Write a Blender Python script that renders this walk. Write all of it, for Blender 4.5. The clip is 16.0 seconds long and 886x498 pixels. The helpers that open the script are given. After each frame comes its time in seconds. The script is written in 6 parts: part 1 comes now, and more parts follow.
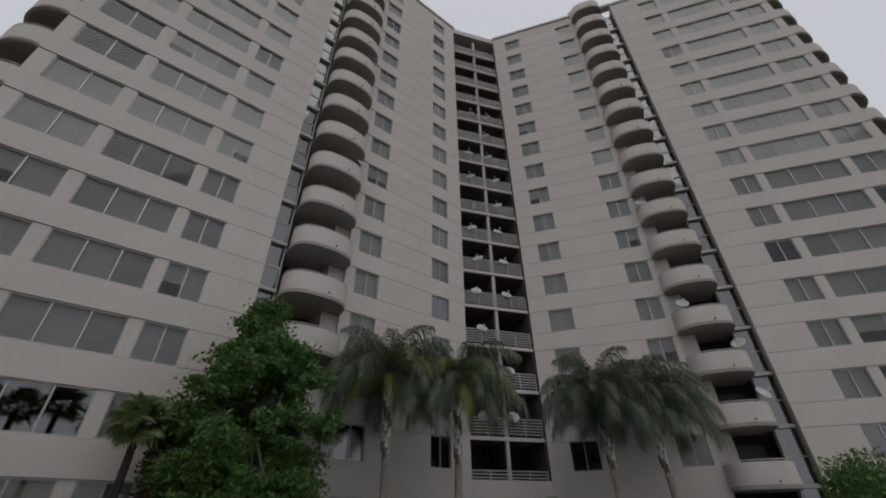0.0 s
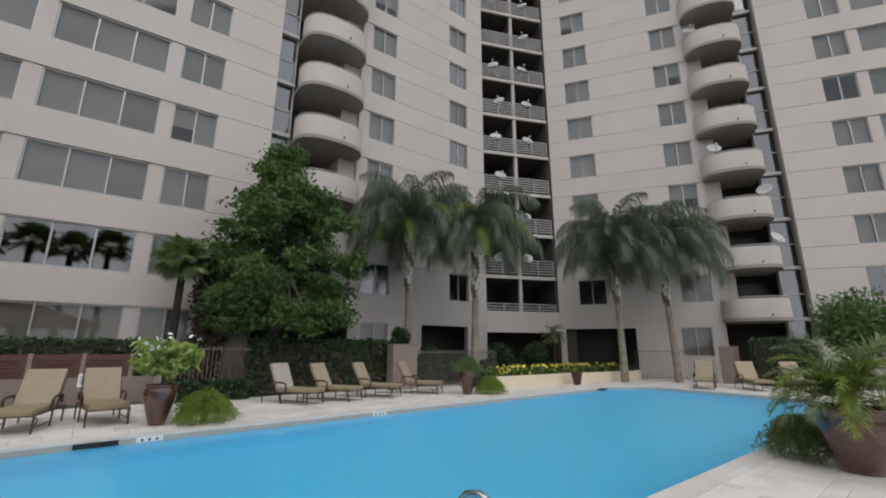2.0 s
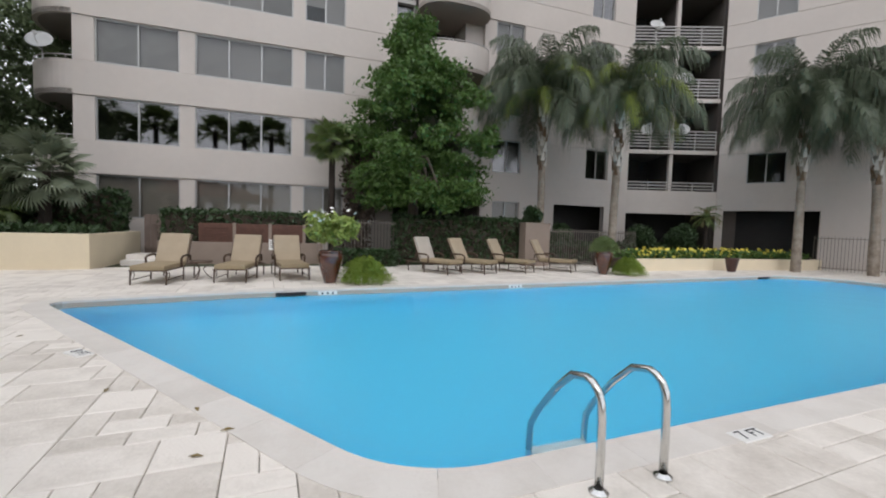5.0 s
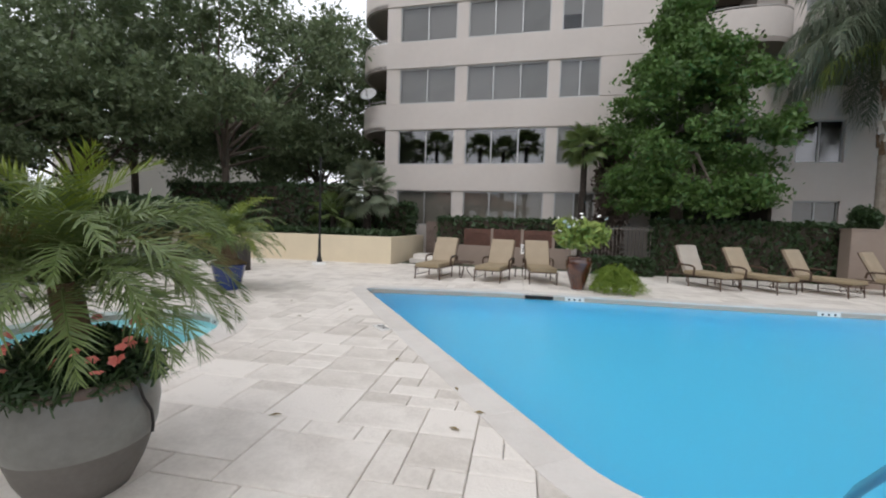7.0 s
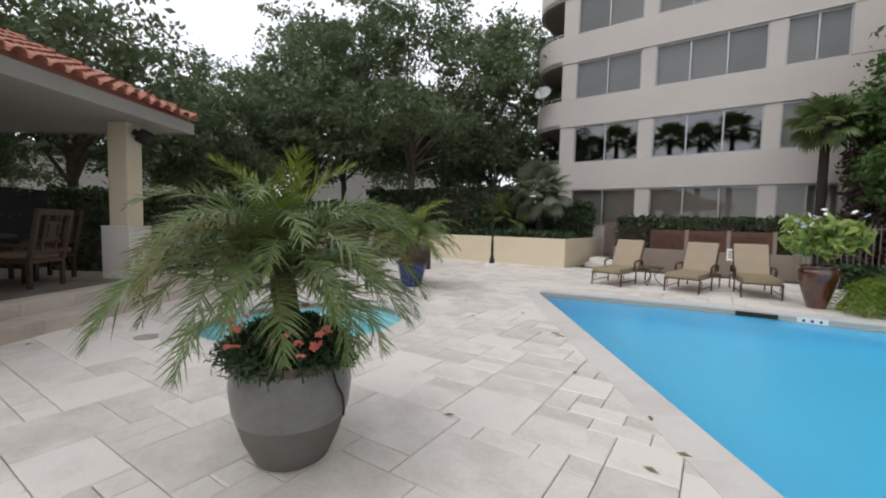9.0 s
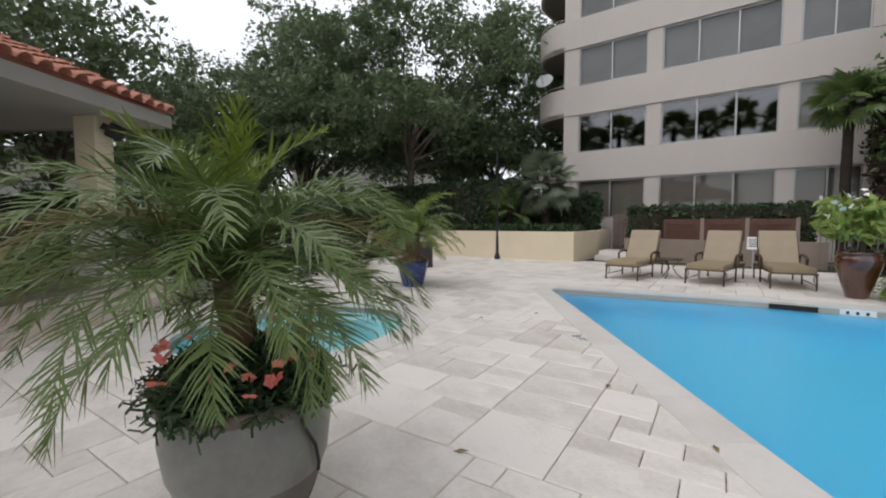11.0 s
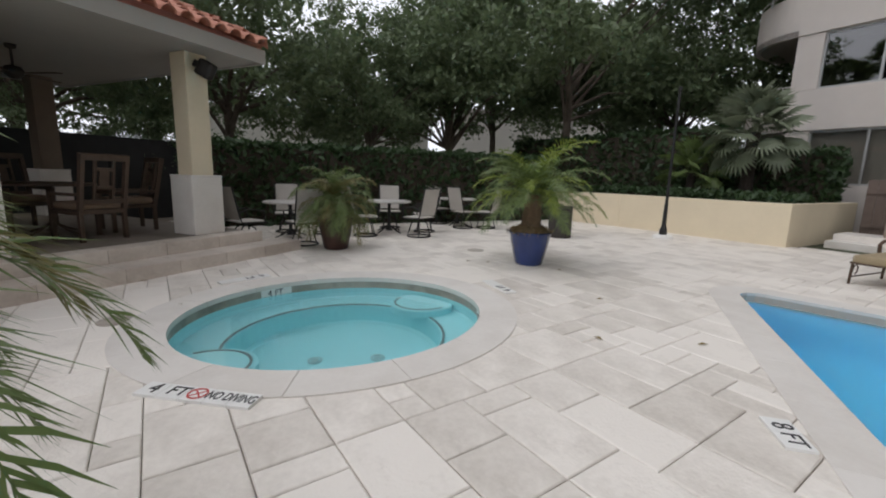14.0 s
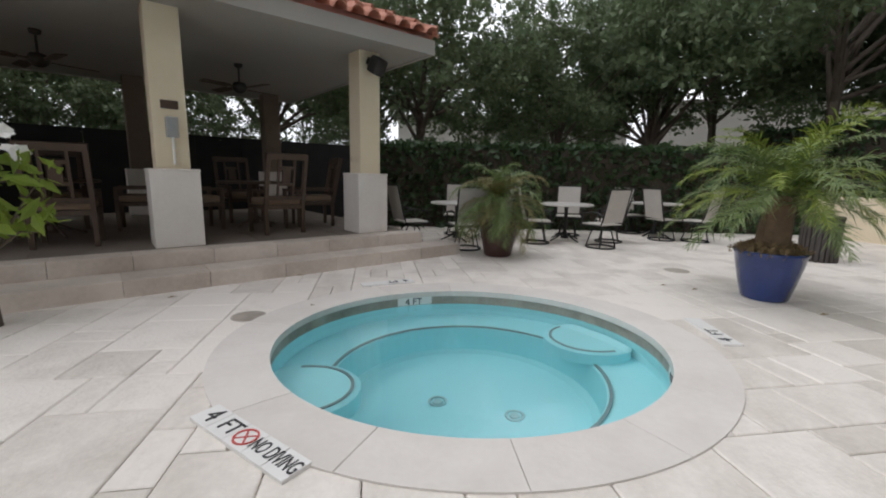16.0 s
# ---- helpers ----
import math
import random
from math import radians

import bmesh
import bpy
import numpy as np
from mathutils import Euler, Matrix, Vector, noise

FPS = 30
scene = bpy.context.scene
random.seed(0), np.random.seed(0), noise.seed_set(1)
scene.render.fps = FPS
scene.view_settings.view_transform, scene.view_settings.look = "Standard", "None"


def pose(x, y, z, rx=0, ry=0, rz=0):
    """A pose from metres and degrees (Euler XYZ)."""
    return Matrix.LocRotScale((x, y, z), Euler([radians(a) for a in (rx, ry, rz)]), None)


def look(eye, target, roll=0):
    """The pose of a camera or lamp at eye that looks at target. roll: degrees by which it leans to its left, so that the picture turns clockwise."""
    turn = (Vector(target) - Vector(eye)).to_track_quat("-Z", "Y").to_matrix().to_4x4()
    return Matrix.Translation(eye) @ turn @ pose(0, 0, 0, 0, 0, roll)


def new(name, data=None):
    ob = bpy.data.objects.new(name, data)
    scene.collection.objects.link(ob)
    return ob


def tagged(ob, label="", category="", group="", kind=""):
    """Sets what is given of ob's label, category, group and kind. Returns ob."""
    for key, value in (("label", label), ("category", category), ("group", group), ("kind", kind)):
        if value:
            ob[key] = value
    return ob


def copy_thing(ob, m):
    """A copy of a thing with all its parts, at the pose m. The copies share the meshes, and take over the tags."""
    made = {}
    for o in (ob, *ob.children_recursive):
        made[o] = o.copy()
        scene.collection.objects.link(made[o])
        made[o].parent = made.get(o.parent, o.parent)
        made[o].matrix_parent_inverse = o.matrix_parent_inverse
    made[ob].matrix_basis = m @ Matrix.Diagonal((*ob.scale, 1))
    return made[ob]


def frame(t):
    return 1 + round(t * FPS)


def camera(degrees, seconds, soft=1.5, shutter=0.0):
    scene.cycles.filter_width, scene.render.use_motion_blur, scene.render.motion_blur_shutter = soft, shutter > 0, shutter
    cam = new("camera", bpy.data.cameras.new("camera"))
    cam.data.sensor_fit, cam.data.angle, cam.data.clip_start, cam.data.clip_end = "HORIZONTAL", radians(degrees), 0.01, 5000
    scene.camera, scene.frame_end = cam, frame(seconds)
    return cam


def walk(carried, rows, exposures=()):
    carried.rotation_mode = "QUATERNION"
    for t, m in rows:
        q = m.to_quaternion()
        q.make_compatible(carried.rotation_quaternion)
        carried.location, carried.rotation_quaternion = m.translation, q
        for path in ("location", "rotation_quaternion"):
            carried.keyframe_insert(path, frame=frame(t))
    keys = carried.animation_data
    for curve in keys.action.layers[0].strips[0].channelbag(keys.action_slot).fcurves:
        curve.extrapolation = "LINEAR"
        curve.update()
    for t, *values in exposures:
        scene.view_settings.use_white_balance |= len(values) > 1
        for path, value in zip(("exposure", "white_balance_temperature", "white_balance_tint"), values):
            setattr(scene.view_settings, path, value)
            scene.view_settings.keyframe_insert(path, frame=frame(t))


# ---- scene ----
cam = camera(93.2, 16.0, soft=2.0)
# seconds, eye, point looked at, roll
PATH = [
    (0, (2.244, -5.945, 1.529), (3.269, -4.638, 2.644), -0.61),
    (0.5, (2.299, -5.860, 1.538), (3.370, -4.476, 2.507), -0.51),
    (1, (2.348, -5.800, 1.540), (3.449, -4.338, 2.348), -0.26),
    (1.5, (2.353, -5.725, 1.518), (3.475, -4.198, 2.158), -0.04),
    (2, (2.333, -5.610, 1.513), (3.468, -4.030, 1.979), 0.23),
    (2.5, (2.355, -5.488, 1.513), (3.478, -3.859, 1.809), 0.56),
    (3, (2.327, -5.405, 1.515), (3.414, -3.733, 1.664), 0.82),
    (5.5, (2.196, -5.327, 1.448), (2.621, -3.377, 1.319), 1.90),
    (6, (2.212, -5.386, 1.468), (2.351, -3.395, 1.341), 1.85),
    (6.5, (2.223, -5.413, 1.483), (2.048, -3.424, 1.359), 1.86),
    (7, (2.218, -5.353, 1.465), (1.728, -3.418, 1.346), 1.83),
    (7.5, (2.202, -5.262, 1.443), (1.421, -3.424, 1.330), 1.86),
    (8, (2.202, -5.217, 1.448), (1.183, -3.500, 1.329), 2.04),
    (8.5, (2.149, -5.186, 1.443), (0.963, -3.580, 1.316), 2.27),
    (11, (1.662, -4.632, 1.358), (0.445, -3.051, 1.219), -0.34),
    (11.5, (1.557, -4.365, 1.351), (0.344, -2.783, 1.185), -0.21),
    (12, (1.491, -4.035, 1.339), (0.214, -2.507, 1.151), 0.16),
    (12.5, (1.394, -3.663, 1.328), (0.021, -2.226, 1.102), 0.57),
    (13, (1.158, -3.281, 1.344), (-0.296, -1.934, 1.083), 0.7),
    (13.5, (1.019, -3.013, 1.341), (-0.551, -1.81, 1.04), 1.5),
    (14, (0.848, -2.711, 1.343), (-0.846, -1.705, 0.997), 1.7),
    (14.5, (0.606, -2.51, 1.31), (-1.164, -1.658, 0.935), 1.9),
    (15, (0.389, -2.328, 1.289), (-1.463, -1.68, 0.902), 1.7),
    (15.5, (0.2, -2.122, 1.274), (-1.721, -1.72, 0.893), 1.5),
    (16, (-0.047, -2.046, 1.216), (-2.01, -1.865, 0.875), 1.2),
]
walk(cam, [(t, look(eye, aim, roll)) for t, eye, aim, roll in PATH], exposures=[(0.0, -0.88), (0.5, -0.76), (1.0, -0.5), (1.5, -0.15), (2.0, 0.0), (3.0, 0.1), (5.5, 0.3), (8.5, 0.2), (11.0, 0.1), (14.0, 0.05), (16.0, 0.28)])
from mathutils.geometry import delaunay_2d_cdt

# ---------------------------------------------------------------- light
world = bpy.data.worlds.new("overcast_sky")
scene.world = world
world.use_nodes = True
wn, wl = world.node_tree.nodes, world.node_tree.links
wn.clear()
sky = wn.new("ShaderNodeTexSky")
sky.sky_type, sky.sun_disc = "NISHITA", False
sky.sun_elevation, sky.sun_rotation = radians(52), radians(200)
sky.air_density, sky.dust_density = 1.0, 3.0
hsv = wn.new("ShaderNodeHueSaturation")
hsv.inputs["Saturation"].default_value = 0.16
back = wn.new("ShaderNodeBackground")
back.inputs["Strength"].default_value = 0.15
wout = wn.new("ShaderNodeOutputWorld")
wl.new(sky.outputs[0], hsv.inputs["Color"])
cloud = wn.new("ShaderNodeMix")
cloud.data_type = "RGBA"
cloud.inputs[0].default_value = 0.93
cloud.inputs[7].default_value = (6.98, 7.15, 7.8, 1)
wl.new(hsv.outputs[0], cloud.inputs[6])
wl.new(cloud.outputs[2], back.inputs[0])
wl.new(back.outputs[0], wout.inputs[0])
sun = new("sun", bpy.data.lights.new("sun", "SUN"))
sun.data.energy, sun.data.angle, sun.data.color = 0.5, radians(40), (1.0, 0.97, 0.93)
sun.matrix_world = look((-7, -20, 28), (0, 0, 0))


# ---------------------------------------------------------------- materials
def mat(name, color, rough=0.6, metal=0.0, var=0.15, scale=6.0, bump=0.0, bscale=60.0, color2=None, per_object=0.0, per_island=0.0, spec=0.5, coat=0.0):
    """A painted or natural surface: two scales of noise in colour, fine relief, and a shift per piece."""
    m = bpy.data.materials.new(name)
    m.use_nodes = True
    n, l = m.node_tree.nodes, m.node_tree.links
    b = n["Principled BSDF"]
    b.inputs["Roughness"].default_value, b.inputs["Metallic"].default_value = rough, metal
    b.inputs["Specular IOR Level"].default_value = spec
    b.inputs["Coat Weight"].default_value = coat
    tc = n.new("ShaderNodeTexCoord")
    na = n.new("ShaderNodeTexNoise")
    na.inputs["Scale"].default_value, na.inputs["Detail"].default_value = scale, 6
    nb = n.new("ShaderNodeTexNoise")
    nb.inputs["Scale"].default_value, nb.inputs["Detail"].default_value = scale * 9, 3
    add = n.new("ShaderNodeMath")
    add.operation = "MULTIPLY_ADD"
    add.inputs[1].default_value = 0.35
    l.new(tc.outputs["Object"], na.inputs["Vector"])
    l.new(tc.outputs["Object"], nb.inputs["Vector"])
    l.new(nb.outputs[0], add.inputs[0])
    l.new(na.outputs[0], add.inputs[2])
    last = add.outputs[0]
    if per_object:
        oi = n.new("ShaderNodeObjectInfo")
        s = n.new("ShaderNodeMath")
        s.operation = "MULTIPLY_ADD"
        s.inputs[1].default_value = per_object
        l.new(oi.outputs["Random"], s.inputs[0])
        l.new(last, s.inputs[2])
        last = s.outputs[0]
    if per_island:
        gi = n.new("ShaderNodeNewGeometry")
        s = n.new("ShaderNodeMath")
        s.operation = "MULTIPLY_ADD"
        s.inputs[1].default_value = per_island
        l.new(gi.outputs["Random Per Island"], s.inputs[0])
        l.new(last, s.inputs[2])
        last = s.outputs[0]
    ramp = n.new("ShaderNodeValToRGB")
    c = Vector(color)
    lo = c * (1 - var) if color2 is None else Vector(color2)
    hi = c * (1 + var) if color2 is None else c
    ramp.color_ramp.elements[0].position, ramp.color_ramp.elements[1].position = 0.3, 1.05 + (per_object + per_island) * 0.8
    ramp.color_ramp.elements[0].color, ramp.color_ramp.elements[1].color = (*lo, 1), (*hi, 1)
    l.new(last, ramp.inputs[0])
    l.new(ramp.outputs[0], b.inputs["Base Color"])
    if bump:
        nn = n.new("ShaderNodeTexNoise")
        nn.inputs["Scale"].default_value, nn.inputs["Detail"].default_value = bscale, 4
        bp = n.new("ShaderNodeBump")
        bp.inputs["Strength"].default_value, bp.inputs["Distance"].default_value = bump, 0.01
        l.new(tc.outputs["Object"], nn.inputs["Vector"])
        l.new(nn.outputs[0], bp.inputs["Height"])
        l.new(bp.outputs[0], b.inputs["Normal"])
    return m


def leaf_mat(name, color, color2, rough=0.45, trans=0.25):
    m = mat(name, color, rough, var=0.2, scale=1.3, color2=color2, per_island=0.7, per_object=0.15)
    n, l = m.node_tree.nodes, m.node_tree.links
    b = n["Principled BSDF"]
    tr = n.new("ShaderNodeBsdfTranslucent")
    ramp = [x for x in n if x.type == "VALTORGB"][0]
    l.new(ramp.outputs[0], tr.inputs[0])
    mix = n.new("ShaderNodeMixShader")
    mix.inputs[0].default_value = trans
    l.new(b.outputs[0], mix.inputs[1])
    l.new(tr.outputs[0], mix.inputs[2])
    l.new(mix.outputs[0], n["Material Output"].inputs[0])
    return m


def glass_mat(name, tint, ior=1.5, rough=0.02, floor=0.06):
    """A window pane: clear and mirroring, more so at a slant."""
    m = bpy.data.materials.new(name)
    m.use_nodes = True
    n, l = m.node_tree.nodes, m.node_tree.links
    n.remove(n["Principled BSDF"])
    t = n.new("ShaderNodeBsdfTransparent")
    t.inputs[0].default_value = (*tint, 1)
    g = n.new("ShaderNodeBsdfGlossy")
    g.inputs["Roughness"].default_value = rough
    fr = n.new("ShaderNodeFresnel")
    fr.inputs[0].default_value = ior
    add = n.new("ShaderNodeMath")
    add.operation = "ADD"
    add.inputs[1].default_value = floor
    add.use_clamp = True
    mix = n.new("ShaderNodeMixShader")
    l.new(fr.outputs[0], add.inputs[0])
    l.new(add.outputs[0], mix.inputs[0])
    l.new(t.outputs[0], mix.inputs[1])
    l.new(g.outputs[0], mix.inputs[2])
    l.new(mix.outputs[0], n["Material Output"].inputs[0])
    return m


def water_mat(name, tint, rough, rip, strength, share):
    """Pool water: a rippled surface that mirrors at a slant, over a tinted clear body."""
    m = bpy.data.materials.new(name)
    m.use_nodes = True
    n, l = m.node_tree.nodes, m.node_tree.links
    b = n["Principled BSDF"]
    b.inputs["Base Color"].default_value = (*tint, 1)
    b.inputs["Roughness"].default_value = rough
    b.inputs["IOR"].default_value = 1.33
    b.inputs["Transmission Weight"].default_value = share
    tc = n.new("ShaderNodeTexCoord")
    nn = n.new("ShaderNodeTexNoise")
    nn.inputs["Scale"].default_value, nn.inputs["Detail"].default_value = rip, 3
    bp = n.new("ShaderNodeBump")
    bp.inputs["Strength"].default_value, bp.inputs["Distance"].default_value = strength, 0.05
    l.new(tc.outputs["Object"], nn.inputs["Vector"])
    l.new(nn.outputs[0], bp.inputs["Height"])
    l.new(bp.outputs[0], b.inputs["Normal"])
    return m


M_STUCCO = mat("beige_stucco", (0.57, 0.515, 0.47), 0.85, var=0.07, scale=0.5, bump=0.25, bscale=90)
M_PIER = mat("grey_white_stucco", (0.55, 0.53, 0.51), 0.8, var=0.06, scale=1.0, bump=0.2, bscale=90)
# Darkened stucco tone: shade under balconies and in slots is in the colour
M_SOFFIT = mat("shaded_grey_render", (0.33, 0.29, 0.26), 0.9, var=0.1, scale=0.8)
# Brown-black tone that puts the galleries' shade into their inner faces
M_LOGGIA_SHADE = mat("loggia_shade_colour", (0.095, 0.08, 0.07), 0.9, var=0.15, scale=0.8)
# Near-black colour that paints in the dark of unlit rooms and galleries
M_ROOM = mat("painted_room_dark", (0.035, 0.033, 0.032), 0.9, var=0.3, scale=0.4)
M_ALU = mat("brushed_aluminium", (0.42, 0.42, 0.41), 0.45, 0.7, var=0.1)
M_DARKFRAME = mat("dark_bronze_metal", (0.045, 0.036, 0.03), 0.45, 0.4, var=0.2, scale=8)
M_RAIL = mat("grey_painted_rail", (0.45, 0.43, 0.41), 0.5, 0.2, var=0.1)
M_BLIND = mat("closed_fabric_blind", (0.46, 0.44, 0.42), 0.9, color2=(0.20, 0.195, 0.19), scale=0.6, per_object=0.8)
M_BLIND_TAN = mat("closed_tan_blind", (0.40, 0.36, 0.31), 0.9, color2=(0.30, 0.27, 0.24), scale=0.6, per_object=0.4)
M_GLASS = glass_mat("window_glass", (0.72, 0.74, 0.74), floor=0.03)
M_DARKGLASS = glass_mat("tinted_window_glass", (0.35, 0.36, 0.37), floor=0.16)
M_STONE = mat("travertine", (0.83, 0.775, 0.705), 0.5, color2=(0.48, 0.43, 0.37), scale=3.0, bump=0.5, bscale=45, per_object=0.42)
M_STONE_FAR = mat("travertine_joined", (0.83, 0.775, 0.705), 0.5, color2=(0.48, 0.43, 0.37), scale=3.0, bump=0.5, bscale=45, per_island=0.42)
M_COPING = mat("travertine_coping", (0.74, 0.70, 0.65), 0.5, color2=(0.60, 0.555, 0.50), scale=3.0, bump=0.3, bscale=50, per_object=0.3)
M_GROUT = mat("sandy_grout", (0.21, 0.175, 0.14), 0.95, var=0.25, scale=14)
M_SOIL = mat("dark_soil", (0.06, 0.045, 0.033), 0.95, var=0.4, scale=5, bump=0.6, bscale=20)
M_GROUND = mat("grassy_ground", (0.075, 0.085, 0.045), 0.95, color2=(0.045, 0.05, 0.028), scale=1.2, bump=0.6, bscale=25)
M_ROAD = mat("weathered_concrete", (0.25, 0.24, 0.22), 0.9, var=0.15, scale=0.6)
M_CREAM = mat("cream_painted_render", (0.72, 0.62, 0.45), 0.8, var=0.06, scale=1.5, bump=0.25, bscale=70)
M_POOL = mat("blue_pool_plaster", (0.10, 0.70, 0.96), 0.7, var=0.06, scale=0.4)
M_SPA = mat("pale_spa_plaster", (0.46, 0.86, 0.91), 0.7, var=0.05, scale=1.5)
M_TILEBAND = mat("waterline_stone_tile", (0.44, 0.39, 0.33), 0.4, color2=(0.13, 0.11, 0.09), scale=5, per_object=0.4, per_island=0.4)
M_TRIM = mat("grey_step_trim", (0.24, 0.31, 0.32), 0.5, var=0.15)
M_SPADRAIN = mat("pale_drain_plastic", (0.42, 0.62, 0.64), 0.5, var=0.1)
M_WATER = water_mat("pool_water", (0.72, 0.93, 1.0), 0.28, 1.4, 0.15, 0.95)
M_SPAWATER = water_mat("spa_water", (0.88, 0.98, 0.98), 0.03, 3.0, 0.06, 1.0)
M_STEEL = mat("polished_steel", (0.62, 0.62, 0.60), 0.16, 1.0, var=0.05, scale=12)
M_CUSHION = mat("tan_sling_fabric", (0.38, 0.305, 0.215), 0.9, var=0.1, scale=4, bump=0.3, bscale=220, per_object=0.2)
M_CUSHION_GREY = mat("faded_grey_fabric", (0.46, 0.41, 0.35), 0.9, var=0.1, scale=4, bump=0.3, bscale=220)
M_SEATPAD = mat("olive_tan_seat_pad", (0.30, 0.235, 0.145), 0.9, var=0.12, scale=5, bump=0.3, bscale=220, per_object=0.2)
M_SLING = mat("pale_mesh_sling", (0.45, 0.42, 0.38), 0.8, var=0.08, scale=8, bump=0.3, bscale=260, per_object=0.3)
M_FURN = mat("brown_cast_metal", (0.10, 0.065, 0.045), 0.5, 0.5, var=0.25, scale=18)
M_BLACK = mat("black_powder_coat", (0.02, 0.02, 0.02), 0.5, 0.3, var=0.2, scale=10)
M_TABLE = mat("mottled_stone_top", (0.48, 0.46, 0.43), 0.35, var=0.15, scale=16)
M_WOODCHAIR = mat("dark_carved_wood", (0.075, 0.047, 0.032), 0.55, var=0.3, scale=9, bump=0.2)
M_WICKER = mat("worn_brown_cushion", (0.24, 0.17, 0.12), 0.9, var=0.2, scale=9)
M_POTRIM = mat("brown_pot_rim", (0.12, 0.085, 0.07), 0.5, var=0.25, scale=6)
M_POTFOOT = mat("bare_brown_grey_stoneware", (0.16, 0.148, 0.132), 0.5, color2=(0.085, 0.075, 0.065), scale=4.0, bump=0.2, bscale=30)
M_GREYPOT = mat("grey_glazed_ceramic", (0.23, 0.235, 0.215), 0.32, color2=(0.115, 0.11, 0.098), scale=3.0, bump=0.15, bscale=25)
M_BLUEPOT = mat("cobalt_glazed_ceramic", (0.012, 0.034, 0.15), 0.2, var=0.4, scale=3, coat=0.4)
M_BROWNPOT = mat("brown_glazed_ceramic", (0.14, 0.042, 0.02), 0.14, color2=(0.022, 0.012, 0.01), scale=3.6, coat=1.0)
M_DARKPOT = mat("dark_red_ceramic", (0.055, 0.024, 0.018), 0.4, var=0.4, scale=4)
M_TRUNK = mat("grey_bark", (0.12, 0.095, 0.075), 0.95, var=0.35, scale=5, bump=0.9, bscale=22)
M_PALMTRUNK = mat("ringed_palm_bark", (0.40, 0.35, 0.29), 0.9, color2=(0.11, 0.075, 0.05), scale=3, bump=0.8, bscale=12)
M_FIBRE = mat("brown_palm_fibre", (0.13, 0.085, 0.05), 0.95, var=0.4, scale=12, bump=1.0, bscale=40)
M_BOOT = mat("grey_leaf_base", (0.62, 0.57, 0.51), 0.9, color2=(0.26, 0.21, 0.16), scale=5, per_object=0.5)
M_DARKTRUNK = mat("blackish_palm_fibre", (0.03, 0.022, 0.017), 0.95, var=0.4, scale=12, bump=1.0, bscale=40)
M_OAK = leaf_mat("oak_leaf", (0.16, 0.21, 0.105), (0.045, 0.07, 0.04), 0.45, 0.35)
M_MAGNOLIA = leaf_mat("bright_green_leaf", (0.09, 0.17, 0.037), (0.012, 0.036, 0.009))
M_HEDGE = leaf_mat("hedge_leaf", (0.045, 0.083, 0.03), (0.012, 0.026, 0.011))
M_FROND = leaf_mat("palm_frond", (0.165, 0.225, 0.075), (0.035, 0.06, 0.022), 0.36)
M_QUEEN = leaf_mat("queen_palm_frond", (0.125, 0.155, 0.098), (0.016, 0.026, 0.016), 0.34)
M_YOUNG = leaf_mat("young_yellow_green_frond", (0.22, 0.28, 0.04), (0.09, 0.15, 0.025), 0.4)
M_DRYFROND = leaf_mat("browning_frond", (0.22, 0.20, 0.075), (0.07, 0.065, 0.03), 0.5)
M_SAGE = leaf_mat("silvery_fan_leaf", (0.18, 0.21, 0.135), (0.05, 0.07, 0.045), 0.5)
M_FERN = leaf_mat("fern_green", (0.24, 0.33, 0.05), (0.08, 0.14, 0.02), 0.6, 0.35)
M_STALK = mat("green_stalk", (0.17, 0.19, 0.07), 0.6, var=0.2)
M_WHITEPETAL = mat("white_petals", (0.82, 0.82, 0.78), 0.7, var=0.05)
M_YELLOWPETAL = mat("yellow_petals", (0.72, 0.62, 0.10), 0.7, var=0.2, per_island=0.3)
M_PINKPETAL = mat("salmon_petals", (0.75, 0.22, 0.18), 0.7, var=0.2)
M_CLAY = mat("clay_roof_tile", (0.46, 0.20, 0.135), 0.8, color2=(0.26, 0.105, 0.07), scale=3, bump=0.3, bscale=40, per_object=0.7, per_island=0.5)
M_STEP = mat("stained_travertine_step", (0.66, 0.59, 0.52), 0.6, color2=(0.36, 0.30, 0.25), scale=2.5, bump=0.4, bscale=45, per_object=0.3)
# Floor stone browned and darkened to carry the pavilion's shade in its colour
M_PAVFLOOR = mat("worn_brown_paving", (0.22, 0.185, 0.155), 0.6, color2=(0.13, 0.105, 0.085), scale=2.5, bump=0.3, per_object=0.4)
# White ceiling and fascia lowered to grey, painting in shade under the roof
M_CEIL = mat("shade_darkened_ceiling", (0.36, 0.335, 0.30), 0.85, var=0.05, scale=1.5)
M_SPEAKER = mat("black_speaker", (0.02, 0.018, 0.017), 0.6)
M_WHITE = mat("white_glazed_tile", (0.80, 0.79, 0.76), 0.35, var=0.04, scale=8)
M_INK = mat("black_lettering", (0.02, 0.02, 0.02), 0.5)
M_RED = mat("red_symbol", (0.55, 0.06, 0.05), 0.5)
# Dark brown copy for the rear pier shafts, with their shade painted in
M_PIER_SHADE = mat("shaded_rear_pier", (0.17, 0.125, 0.09), 0.7, var=0.15, scale=3, bump=0.3)
M_PLAQUE = mat("red_brown_relief", (0.10, 0.045, 0.03), 0.7, var=0.35, scale=7, bump=0.6, bscale=18)
M_PINKWALL = mat("tan_pink_render", (0.27, 0.21, 0.17), 0.85, var=0.1, scale=2, bump=0.3)
M_FENCEWOOD = mat("weathered_brown_boards", (0.16, 0.12, 0.10), 0.85, var=0.25, scale=4, bump=0.4, per_object=0.3)
M_DARKWALL = mat("dark_screen_fence", (0.022, 0.022, 0.022), 0.85, var=0.3, scale=3)
